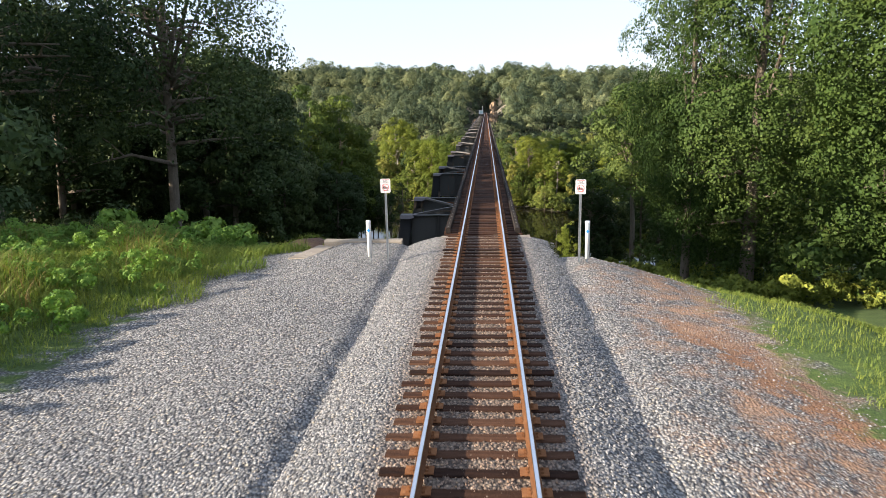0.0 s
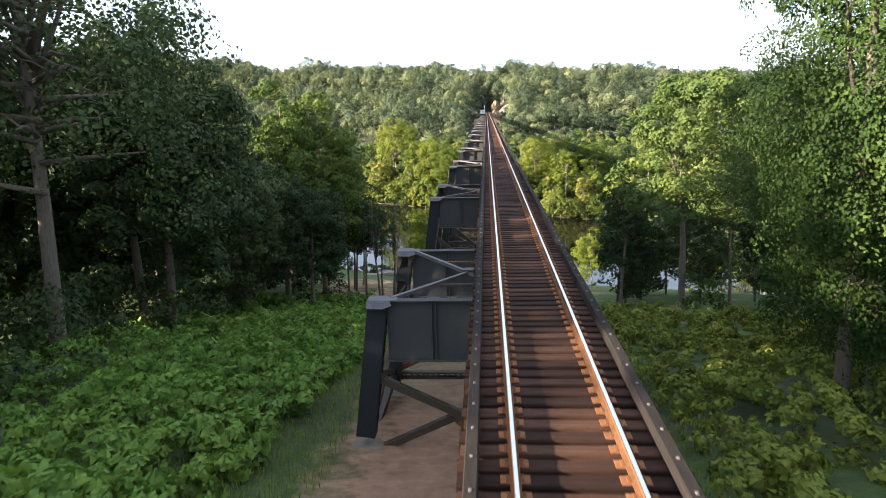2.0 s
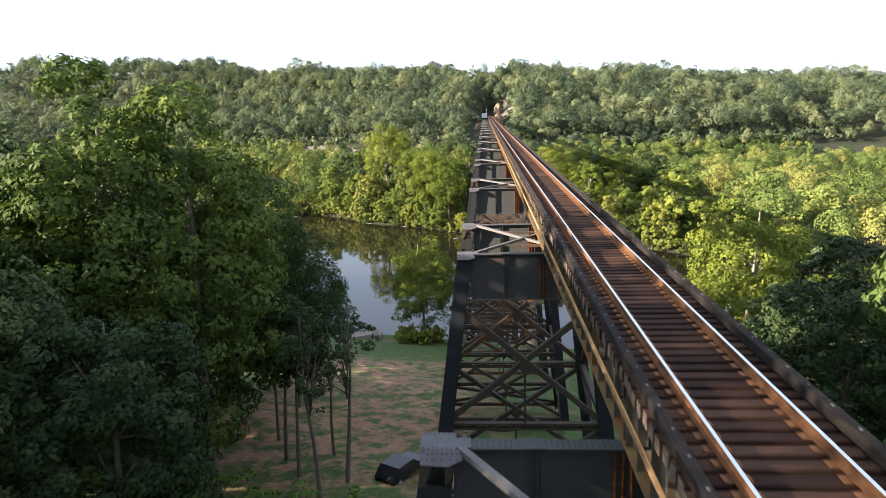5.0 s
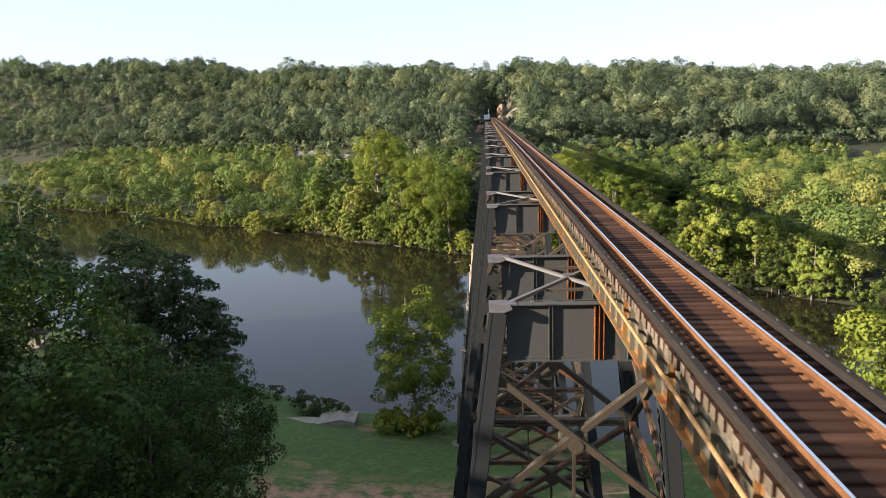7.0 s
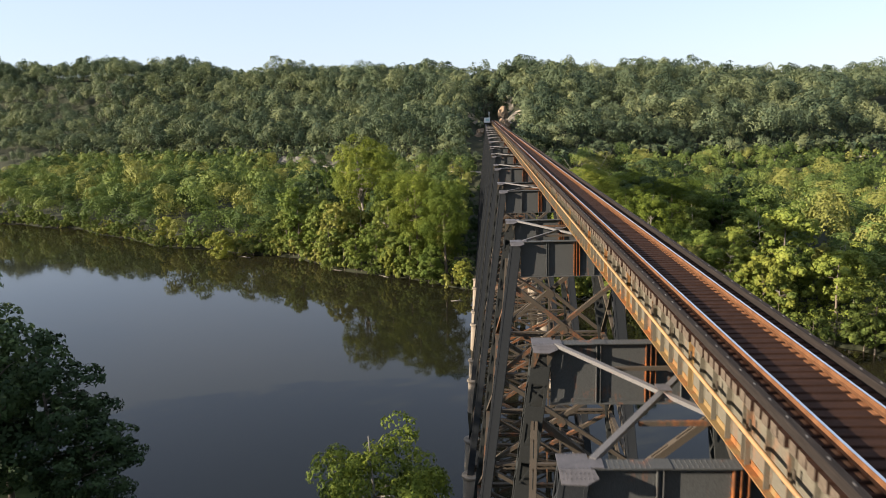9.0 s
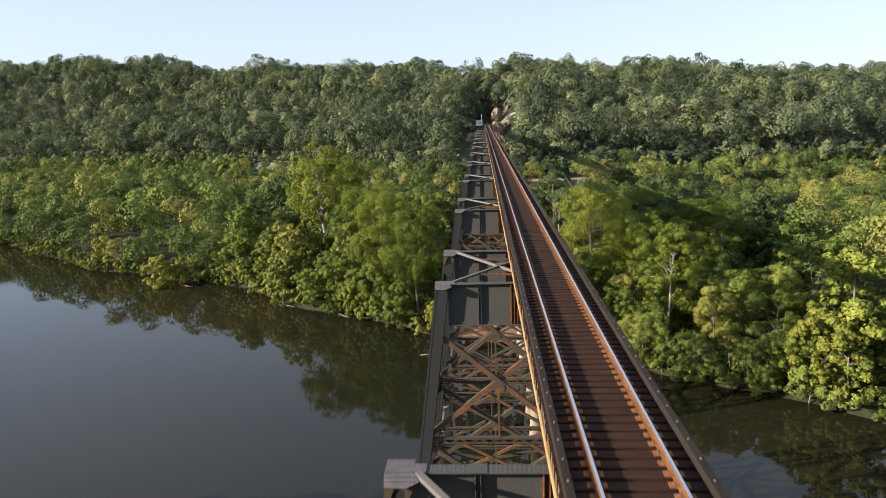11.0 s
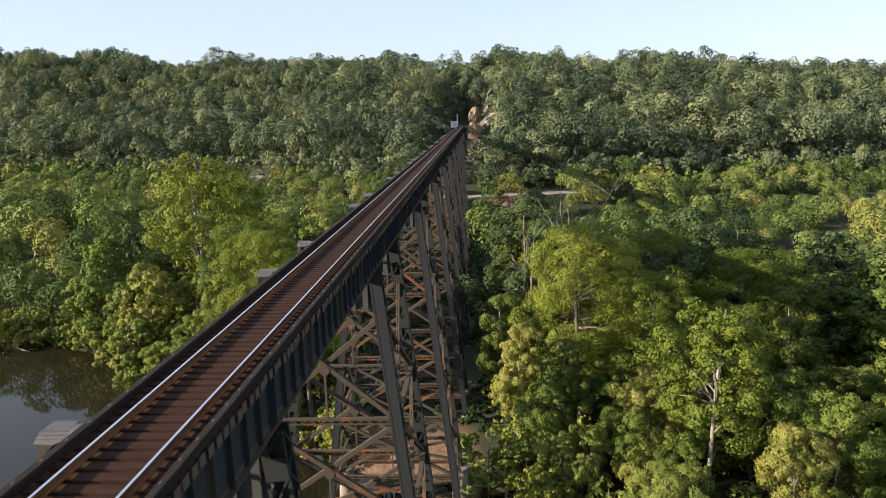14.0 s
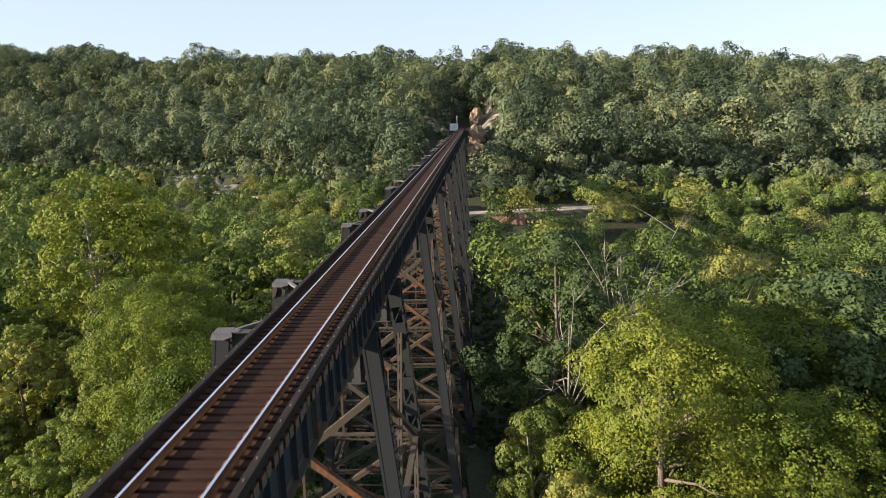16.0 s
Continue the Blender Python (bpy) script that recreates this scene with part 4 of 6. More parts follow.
# ---- line-side signs and markers ----
def sign(x, y, z, tall, turn):
    t = thing("warning_sign", "white no-trespassing sign on a galvanised channel post", "sign", (x, y, z), "line-side warning signs")
    t.rotation_euler = (0, 0, radians(turn))
    s = Shape().box(-0.035, 0.035, 0.012, 0.03, -0.3, tall).box(-0.035, -0.025, -0.005, 0.012, -0.3, tall).box(0.025, 0.035, -0.005, 0.012, -0.3, tall)
    part("post", s.mesh("post", M_GALV), t, "galvanised channel post")
    w, h, r = 0.32, 0.45, 0.03
    cx = [(w / 2 - r, h / 2 - r, 0), (-w / 2 + r, h / 2 - r, 90), (-w / 2 + r, -h / 2 + r, 180), (w / 2 - r, -h / 2 + r, 270)]
    out = [(a + r * math.cos(radians(g + k * 30)), b + r * math.sin(radians(g + k * 30))) for a, b, g in cx for k in range(4)]
    plate_ = part("plate", Shape().prism([(a, tall - 0.19 + b) for a, b in out], -0.010, -0.006).mesh("plate", M_SIGN), t, "white rectangular sign plate")
    part("header_print", Shape().box(-0.125, 0.125, -0.0118, -0.0105, tall - 0.19 + 0.185, tall - 0.19 + 0.200).mesh("header_print", M_RED), plate_, "faded red header line")
    for text, size, dz in (("NO", 0.085, 0.118), ("TRESPASSING", 0.038, 0.086)):
        cu = bpy.data.curves.new("lettering", "FONT")
        cu.body, cu.size, cu.align_x, cu.extrude = text, size, "CENTER", 0.0008
        cu.materials.append(M_BLACK)
        part("lettering", cu, plate_, "", Matrix.Translation((0, -0.012, tall - 0.19 + dz)) @ pose(0, 0, 0, 90, 0, 0))
    ring = Shape()
    zc = tall - 0.19 - 0.048
    for k in range(28):
        a0, a1 = 2 * math.pi * k / 28, 2 * math.pi * (k + 1) / 28
        n = len(ring.v)
        ring.v += [(rr * math.cos(a), -0.0135, zc + rr * math.sin(a)) for a in (a0, a1) for rr in (0.096, 0.112)]
        ring.f.append((n, n + 1, n + 3, n + 2))
    d = 0.10 * math.sqrt(0.5)
    ring.bar((-d, -0.0128, zc + d), (d, -0.0128, zc - d), 0.014, 0.0014)
    part("ban_ring", ring.mesh("ban_ring", M_RED), plate_, "red prohibition ring and slash")
    loco = Shape().box(-0.075, 0.075, -0.0118, -0.0105, zc - 0.035, zc - 0.005).box(-0.07, -0.03, -0.0118, -0.0105, zc - 0.005, zc + 0.03).box(0.005, 0.022, -0.0118, -0.0105, zc - 0.005, zc + 0.045).box(-0.085, 0.085, -0.0118, -0.0105, zc - 0.05, zc - 0.041)
    part("pictogram", loco.mesh("pictogram", M_BLACK), plate_)
    bars = Shape()
    for k, wd in enumerate((0.2, 0.15)):
        bars.box(-wd / 2, wd / 2, -0.0118, -0.0105, tall - 0.19 - 0.155 - 0.018 * k, tall - 0.19 - 0.148 - 0.018 * k)
    part("small_print", bars.mesh("small_print", M_BLACK), plate_)
    return t


def marker(x, y, z):
    t = thing("marker_post", "white plastic marker post with a blue diamond", "marker post", (x, y, z), "white marker posts")
    t.rotation_euler = (radians(1.0), radians(-0.6), 0)
    part("stake", Shape().box(-0.025, 0.025, -0.02, 0.02, -0.3, 0.35).mesh("stake", M_GALV), t, "short metal stake")
    tube = part("tube", Shape().tube([(0, 0, 0.10), (0, 0, 1.22), (0, 0, 1.25), (0, 0, 1.30)], [0.075, 0.075, 0.082, 0.074], 16).mesh("tube", M_WHITE, True), t)
    n, w = Shape(), 0.056
    for y in (-0.086, -0.070):
        n.v += [(0.0, y, 0.98 + w * 1.1), (-w, y, 0.98), (0, y, 0.98 - w * 1.1), (w, y, 0.98)]
    n.f += [(0, 1, 2), (0, 2, 3), (4, 6, 5), (4, 7, 6), (0, 4, 5, 1), (1, 5, 6, 2), (2, 6, 7, 3), (3, 7, 4, 0)]
    part("diamond", n.mesh("diamond", M_BLUE), tube, "blue reflective diamond")


sign(-3.10, 23.7, ground_z(-3.06, 23.7), 2.69, 2)
sign(3.06, 23.2, ground_z(2.96, 23.2), 2.60, -3)
marker(-3.67, 23.6, ground_z(-3.62, 23.6) + 0.06)
marker(3.32, 23.3, ground_z(3.26, 23.3) + 0.02)


# ---- foliage ----
def leaves(rng, centres, normals, size, ragged=0.45, single=False):
    """Small folded leaf sprays at the given places: arrays of vertices and triangles."""
    n = len(centres)
    nor = normals + rng.normal(0, ragged, (n, 3))
    nor /= np.linalg.norm(nor, axis=1)[:, None] + 1e-9
    t = np.cross(nor, rng.normal(0, 1, (n, 3)))
    t /= np.linalg.norm(t, axis=1)[:, None] + 1e-9
    b = np.cross(nor, t)
    s = size * rng.uniform(0.6, 1.35, (n, 1))
    fold = s * rng.uniform(-0.15, 0.3, (n, 1)) * nor
    v = np.stack([centres - t * s * 0.6, centres + b * s * 0.42 + fold, centres + t * s * 0.6, centres - b * s * 0.42 + fold], 1).reshape(-1, 3)
    if single:
        v = np.stack([centres - t * s * 0.55 - b * s * 0.5, centres - t * s * 0.45 + b * s * 0.5, centres + t * s * 0.7 + fold], 1).reshape(-1, 3)
        return v, np.arange(3 * n).reshape(n, 3)
    i = 4 * np.arange(n)[:, None]
    f = np.concatenate([i + np.array([[0, 1, 2]]), i + np.array([[0, 2, 3]])], 0)
    return v, f


def lobes_of(rng, wide, tall, count, low=-0.55, narrow=0.0):
    """Places and sizes of the leafy masses that make up a crown, its base at 0."""
    u = rng.normal(0, 1, (count * 6, 3))
    u /= np.linalg.norm(u, axis=1)[:, None]
    u = u[u[:, 2] > low][:count]
    r = rng.uniform(0.45, 0.88, (len(u), 1))
    c = u * r * np.array([wide, wide, tall / 2])
    c[:, 2] += tall / 2
    c[:, :2] *= (1 - narrow * (c[:, 2:3] / tall))
    rad = wide * rng.uniform(0.22, 0.46, len(u))
    return c, rad


def unit(v):
    return v / (np.linalg.norm(v, axis=1)[:, None] + 1e-9)


def crown_arrays(rng, c, rad, per, size, squash=0.8, ragged=0.25, single=False, whole=0.0, clumps=6, outward=0.7):
    """Leafy masses c, each a cluster of domed clumps of small leaf sprays."""
    mid = c.mean(0)
    reach = np.maximum(c.std(0), 0.5)
    away = unit((c - mid) / reach)
    k = np.repeat(np.arange(len(c)), clumps)
    d = rng.normal(0, 1, (len(k), 3)) + outward * 1.2 * away[k]
    d[:, 2] += 0.35
    d = unit(d)
    cc = c[k] + d * (rad[k] * rng.uniform(0.6, 0.98, len(k)))[:, None] * np.array([1, 1, squash])
    cr = rad[k] * rng.uniform(0.30, 0.54, len(k))
    m = np.maximum(2, per / clumps * (cr / cr.mean()) ** 2).astype(int)
    j = np.repeat(np.arange(len(k)), m)
    e = rng.normal(0, 1, (len(j), 3)) + 0.75 * d[j]
    e[:, 2] += 0.3
    e = unit(e)
    p = cc[j] + e * (cr[j] * rng.uniform(0.72, 1.05, len(j)))[:, None] * np.array([1, 1, 0.78])
    nor = e
    if whole:
        nor = e * (1 - whole) + whole * unit((p - mid) / reach)
    return leaves(rng, p, nor, size, ragged, single)


def far_crown(rng, wide, tall, count, per, size):
    """A crown seen from afar: rounded lobes over a dome, clad in overlapping leaf masses."""
    u = rng.normal(0, 1, (count * 6, 3))
    u = unit(u)
    u = u[u[:, 2] > -0.35][:count]
    c = u * rng.uniform(0.35, 0.72, (len(u), 1)) * np.array([wide, wide, tall * 0.5])
    c[:, 2] += tall * 0.52
    rad = wide * rng.uniform(0.30, 0.50, len(u))
    k = np.repeat(np.arange(len(u)), np.maximum(4, per * (rad / rad.mean()) ** 2).astype(int))
    d = rng.normal(0, 1, (len(k), 3)) + 0.8 * unit(c - np.array([0, 0, tall * 0.45]))[k]
    d[:, 2] += 0.35
    d = unit(d)
    p = c[k] + d * (rad[k] * rng.uniform(0.82, 1.04, len(k)))[:, None]
    nor = d * 0.8 + 0.2 * unit((p - np.array([0, 0, tall * 0.45])) / np.array([wide, wide, tall * 0.5]))
    return leaves(rng, p, nor, size, 0.2, True)


def trunk_shape(rng, h, r, c, limbs, lean=0.06, forked=0.45, reach=0.9):
    """A tapered trunk with limbs that run out to the leafy masses c."""
    s = Shape()
    top = Vector((rng.uniform(-lean, lean) * h, rng.uniform(-lean, lean) * h, h))
    pts = [Vector((0, 0, -0.8)), Vector((0, 0, 0)), top * 0.3 + Vector((rng.uniform(-.2, .2), rng.uniform(-.2, .2), 0)), top * 0.6 + Vector((rng.uniform(-.3, .3), rng.uniform(-.3, .3), 0)), top]
    s.tube(pts, [r * 1.35, r * 1.1, r * 0.85, r * 0.6, r * 0.18], 8)
    idx = rng.permutation(len(c))[:limbs]
    for i in idx:
        e = Vector(c[i]) * reach
        t = rng.uniform(forked, 0.85)
        a = top * t
        a.z = min(a.z, e.z - 0.4) if e.z > 1.5 else a.z * 0.7
        mid = a.lerp(e, 0.5) + Vector((rng.uniform(-.4, .4), rng.uniform(-.4, .4), rng.uniform(0.0, 0.8)))
        s.tube([a, mid, e], [r * 0.42, r * 0.27, r * 0.07], 6)
        for _ in range(2):
            q = mid.lerp(e, rng.uniform(0.1, 0.7))
            tip = q + Vector((rng.uniform(-1, 1), rng.uniform(-1, 1), rng.uniform(-0.3, 0.9))) * (e - a).length * 0.38
            s.tube([q, q.lerp(tip, 0.5) + Vector((0, 0, 0.15)), tip], [r * 0.16, r * 0.11, r * 0.03], 5)
    return s


def tree(name, label, seed, tall, wide, clear, leaf_mat, bark, lobes=26, per=110, size=0.5, trunk=0.3, limbs=9, low=-0.55, narrow=0.2, group="", single=False, ragged=0.24, whole=0.12, clumps=6):
    """A tree of the given height: clear is the bare trunk below the crown."""
    rng = np.random.default_rng(seed)
    t = thing(name, label, "tree", (0, 0, 0), group)
    c, rad = lobes_of(rng, wide, tall - clear, lobes, low, narrow)
    c[:, 2] += clear
    part("trunk", trunk_shape(rng, tall * 0.86, trunk, c, limbs).mesh("trunk", bark, True), t)
    v, f = crown_arrays(rng, c, rad, per, size, 0.8, ragged, single, whole, clumps)
    part("crown", mesh_arrays("crown", v, f, leaf_mat), t)
    return t


def plant(t, x, y, scale=1.0, turn=0.0, sink=0.15, wide=None, tilt=0.0):
    wide = wide or scale
    return copy_thing(t, pose(x, y, ground_z(x, y) - sink, tilt, 0, turn) @ Matrix.Diagonal((wide, wide, scale, 1)))


def place(t, x, y, scale=1.0, turn=0.0, sink=0.15):
    t.matrix_basis = pose(x, y, ground_z(x, y) - sink, 0, 0, turn) @ Matrix.Diagonal((scale, scale, scale, 1))


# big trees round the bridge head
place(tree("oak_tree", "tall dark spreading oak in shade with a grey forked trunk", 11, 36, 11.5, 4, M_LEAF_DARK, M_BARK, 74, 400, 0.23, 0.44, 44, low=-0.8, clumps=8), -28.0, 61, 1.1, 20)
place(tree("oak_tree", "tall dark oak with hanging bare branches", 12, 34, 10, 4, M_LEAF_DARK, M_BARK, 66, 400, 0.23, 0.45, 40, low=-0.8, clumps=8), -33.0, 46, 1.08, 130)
near_dark = tree("shade_tree", "broadleaf tree at the wood's edge, leaf colour darkened for shade", 13, 26, 7.2, 1.2, M_LEAF_DARK, M_BARK, 64, 430, 0.26, 0.36, 14, low=-0.97, single=True, group="trees at the wood's edge")
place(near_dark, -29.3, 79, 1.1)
far_dark = tree("shade_tree", "broadleaf tree in the near wood, leaf colour darkened for shade", 23, 26, 7.2, 1.2, M_LEAF_DARK, M_BARK, 48, 170, 0.46, 0.36, 12, low=-0.97, single=True, group="trees at the wood's edge")
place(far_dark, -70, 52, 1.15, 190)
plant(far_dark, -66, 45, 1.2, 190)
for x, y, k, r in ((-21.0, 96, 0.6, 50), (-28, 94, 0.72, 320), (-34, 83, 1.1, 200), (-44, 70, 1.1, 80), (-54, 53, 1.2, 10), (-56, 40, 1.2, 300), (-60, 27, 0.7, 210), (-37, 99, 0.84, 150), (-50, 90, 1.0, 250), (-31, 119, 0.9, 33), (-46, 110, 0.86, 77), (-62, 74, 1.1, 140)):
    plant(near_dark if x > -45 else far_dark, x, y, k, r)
bank = tree("bank_tree", "leafy dark green tree with several bare lower trunks", 27, 27, 7.0, 7.5, M_LEAF_VINE, M_BARK, 50, 480, 0.21, 0.30, 18, low=-0.6, narrow=0.1, single=True, clumps=7, group="trees on the near bank")
place(bank, -28, 130, 1.02, 170)
for x, y, k, r in ((-25.2, 149, 0.62, 15), (-31.5, 152, 0.58, 75), (-31, 145, 0.74, 140), (-41, 158, 0.56, 215), (-24.5, 137, 0.72, 80)):
    plant(bank, x, y, k, r)
for x, y, k, r in ((-49, 150, 0.8, 290), (-60, 138, 1.0, 20), (-40, 132, 0.95, 110), (-37, 126, 0.9, 170), (-78, 150, 0.8, 240), (-80, 120, 1.1, 60)):
    plant(near_dark if x > -50 else far_dark, x, y, k, r)
for x, y, k, r in ((17, 110, 0.5, 15), (21, 119, 0.6, 75), (31, 124, 0.65, 140), (37, 108, 0.7, 215), (47, 138, 0.7, 290), (56, 118, 0.8, 330), (23, 131, 0.5, 100), (42, 154, 0.6, 180), (56, 160, 0.7, 260), (70, 140, 0.85, 20)):
    plant(far_dark, x, y, k, r)
bright = tree("hickory_tree", "sunlit bright green tree with a rounded crown", 14, 28, 6.6, 2, M_LEAF_SUN, M_BARK, 52, 520, 0.24, 0.34, 14, low=-0.9, narrow=0.3, single=True)
place(bright, -27, 109, 1.1)
for x, y, k, w, r in ((-35, 110, 0.84, 1.1, 80), (-23.5, 112, 0.96, 0.95, 150), (-36, 112, 0.6, 0.8, 300)):
    plant(bright, x, y, k, r, wide=w)
place(tree("maple_tree", "tall sunlit maple with a domed crown above the lawn", 15, 28.5, 6.8, 7, M_LEAF_NEAR, M_BARK, 50, 520, 0.24, 0.36, 14, low=-0.75, narrow=0.25, single=True), 20.5, 97, 1.03, 40)
vine = tree("vine_covered_tree", "tall tree draped to the ground in sunlit vines", 16, 30, 6.4, 0.0, M_LEAF_VINE, M_BARK, 150, 330, 0.17, 0.5, 12, low=-0.99, narrow=-0.2, ragged=0.4, clumps=6, whole=0.5)
place(vine, 18.8, 51, 1.0, 15)
for x, y, k, r in ((24, 41, 1.1, 100), (21.5, 67, 0.88, 190), (32, 54, 1.1, 260), (31, 29, 1.12, 320), (43, 44, 1.1, 70), (44, 20, 1.1, 170), (31, 76, 1.0, 140), (38, 66, 1.05, 220)):
    plant(vine, x, y, k, r)
plant(vine, 14.6, 51.5, 0.95, 200, wide=0.62)
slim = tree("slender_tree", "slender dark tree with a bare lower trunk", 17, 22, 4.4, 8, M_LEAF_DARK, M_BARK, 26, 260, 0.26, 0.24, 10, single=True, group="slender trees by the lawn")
place(slim, 15.5, 106, 0.85)
for x, y, k, r in ((16.5, 113, 0.85, 40), (19, 122, 0.8, 80), (25, 112, 0.95, 120), (29, 106, 1.05, 160), (36, 116, 1.05, 200), (28, 132, 0.8, 240), (42, 100, 1.1, 280), (46, 126, 1.0, 320), (38, 142, 0.8, 10), (52, 112, 1.1, 60), (58, 130, 1.05, 100), (50, 150, 0.85, 150), (62, 152, 0.9, 200), (70, 120, 1.1, 250),
                   (-18.6, 116, 0.80, 90), (-20.8, 120, 0.85, 50), (-23, 125, 0.8, 130)):
    plant(slim, x, y, k, r)
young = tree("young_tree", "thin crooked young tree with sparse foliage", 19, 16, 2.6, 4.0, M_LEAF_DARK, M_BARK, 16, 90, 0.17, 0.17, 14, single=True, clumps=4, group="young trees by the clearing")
place(young, -14.4, 114, 1.0)
for x, y, k, r in ((-15.8, 111.5, 0.95, 120), (-17.0, 121, 0.85, 250)):
    plant(young, x, y, k, r)
shore = tree("shore_tree", "sunlit young sycamore standing alone at the water", 18, 20.5, 5.8, 0.6, M_LEAF_SHORE, M_PALE, 78, 330, 0.20, 0.24, 16, low=-0.9, narrow=0.35, single=True, clumps=5)
place(shore, -15.6, 193, 1.08, 30)
for x, y, k, r in ((24, 184, 0.7, 70), (52, 176, 0.9, 20), (60, 172, 0.8, 320), (28, 154, 1.25, 200)):
    plant(shore, x, y, k, r)

for x, y, k, w, r in ((-64.5, 214, 0.95, 0.85, 20), (-57, 213, 0.74, 0.8, 110), (-70, 219, 0.85, 0.8, 200), (-75, 222, 0.7, 0.75, 40), (-52, 211.5, 0.5, 0.6, 70), (-90.5, 222, 1.06, 1.0, 250), (-94, 227, 0.9, 0.9, 30)):
    plant(far_dark, x, y, k, r, wide=w)
# unseen trees added so that their shade covers the first deck
for x, y, k, r in ((-49, 19.5, 0.94, 210), (-50, 22.5, 0.84, 0), (-48, 28, 0.82, 47), (-58, 25, 0.95, 130), (-52, 34, 0.9, 94)):
    plant(far_dark, x, y, k, r, wide=k * 0.95)
# trees added behind others, out of sight, to shade the left wood
for x, y, k, r in ((-42, 86, 1.15, 40), (-50, 82, 1.1, 100), (-58, 86, 1.1, 210), (-50, 99, 0.85, 300), (-49, 120, 1.1, 20), (-61, 112, 1.2, 80), (-64, 126, 1.15, 150)):
    plant(far_dark, x, y, k, r)
# a row of trees added out of sight to shade the riverside lawn
for x, y, k, r in ((-98, 150, 1.0, 20), (-101, 160, 1.05, 70), (-97, 169, 1.0, 130), (-102, 178, 1.05, 190), (-98, 187, 1.1, 250), (-104, 196, 1.1, 300), (-108, 206, 1.0, 350)):
    plant(far_dark, x, y, k * 1.12, r, wide=k * 1.5)
# unseen young trees added west of the line to shade the bridge head
for x, y, k, r in ((-36, 15, 0.36, 10), (-38, 25, 0.55, 80), (-45, 20, 0.42, 250)):
    plant(near_dark, x, y, k, r, wide=k * 1.15)
# woods on the far flat: the nearest as single trees, the rest as one mass
KINDS, FINE = [], []
for i, (mat, bark, wide, clear, nar, tall) in enumerate(((M_LEAF_WARM, M_BARK, 5.6, 1.0, 0.15, 18), (M_LEAF, M_BARK, 6.0, 1.5, 0.2, 20), (M_LEAF_WARM, M_PALE, 5.0, 2.5, 0.3, 20), (M_LEAF, M_BARK, 5.2, 1.0, 0.35, 19), (M_LEAF_WARM, M_BARK, 6.8, 1.5, 0.1, 18), (M_LEAF_DARK, M_BARK, 5.8, 1.5, 0.25, 20))):
    KINDS.append(tree("bottomland_tree", "leafy green broadleaf tree in the riverside wood", 30 + i, tall, wide, clear, mat, bark, 30, 190, 0.42, 0.26, 8, low=-0.9, narrow=nar, single=True, clumps=5, group="riverside wood"))
    FINE.append(tree("bottomland_tree", "leafy green broadleaf tree near the bridge", 70 + i, tall, wide, clear, mat, bark, 36, 680, 0.20, 0.26, 14, low=-0.9, narrow=nar, single=True, clumps=7, group="riverside wood"))
BUSH = tree("bank_shrub", "bushy yellow-green shrub leaning over the river bank", 40, 6.5, 3.2, 0.0, M_LEAF_WARM, M_BARK, 14, 170, 0.27, 0.10, 6, low=-0.95, narrow=0.2, single=True, clumps=4, group="river bank shrubs")
rng = random.Random(7)
used = set()


def wood_tree(kind, x, y, k):
    fine = -40 < x < 52 and y < 352
    t = BUSH if kind < 0 else (FINE if fine else KINDS)[kind]
    kind = (kind, fine and kind >= 0)
    turn = rng.uniform(0, 360)
    if kind not in used:
        used.add(kind)
        t.matrix_basis = pose(x, y, ground_z(x, y) - 0.4, 0, 0, turn) @ Matrix.Diagonal((k, k, k, 1))
    else:
        plant(t, x, y, k, turn, 0.4, wide=k * rng.uniform(0.85, 1.15))


far_spots = []
for row in range(34):
    x = -300.0 + rng.uniform(0, 6)
    off = 0.8 + row * 8.8
    while x < 260:
        px, d = x + rng.uniform(-2.6, 2.6), off + rng.uniform(-2.6, 2.6)
        py = float(far_shore(np.array(px))) + d
        x += (6.8 if row < 4 else 8.2) if abs(x) < 90 else 10.5
        if abs(px + 2.5) < 12.0 or py > float(road_line(np.array(px))) - 9 or abs(px) > 60 + 0.68 * (py - 95) or (3 < px < 40 and py > float(road_line(np.array(px))) - 22):
            continue
        k = rng.uniform(0.7, 1.3) if row else rng.uniform(0.6, 1.05)
        if px > 18 and row > 2:
            k *= 0.88
        k *= 1 - 0.30 * float(smooth01(70, 130, d)) * (1 if px < 0 else 0.6)
        if -75 < px < 72 and d < 74:
            wood_tree(rng.randrange(6) if row > 1 else rng.choice((0, 2, 4, 1, 3)), px, py, k)
        else:
            far_spots.append((px, py, k, 0.0))
x = -300.0
while x < 130:
    py = float(far_shore(np.array(x))) + rng.uniform(-1.0, 0.8)
    if abs(x + 2.5) > 8:
        wood_tree(-1, x, py, rng.uniform(0.6, 1.25))
    x += rng.uniform(2.2, 5.0)
# tall trees beside the bridge
tall_tree = tree("tulip_tree", "tall sunlit yellow-green tree close beside the bridge", 55, 31, 8.2, 4, M_LEAF_SHORE, M_BARK, 64, 950, 0.175, 0.4, 20, low=-0.9, narrow=0.2, single=True, clumps=7, group="tall trees by the bridge")
place(tall_tree, 20.5, 321, 0.98, 20)
for x, y, k, w, r in ((28, 317, 0.82, 0.85, 120), (33, 331, 0.9, 1.0, 200), (-17.5, 323, 0.92, 0.85, 280), (-26, 333, 0.95, 0.95, 60), (43, 322, 0.85, 0.95, 330), (-31, 345, 0.95, 1.0, 160)):
    plant(tall_tree, x, y, k, r, wide=w)
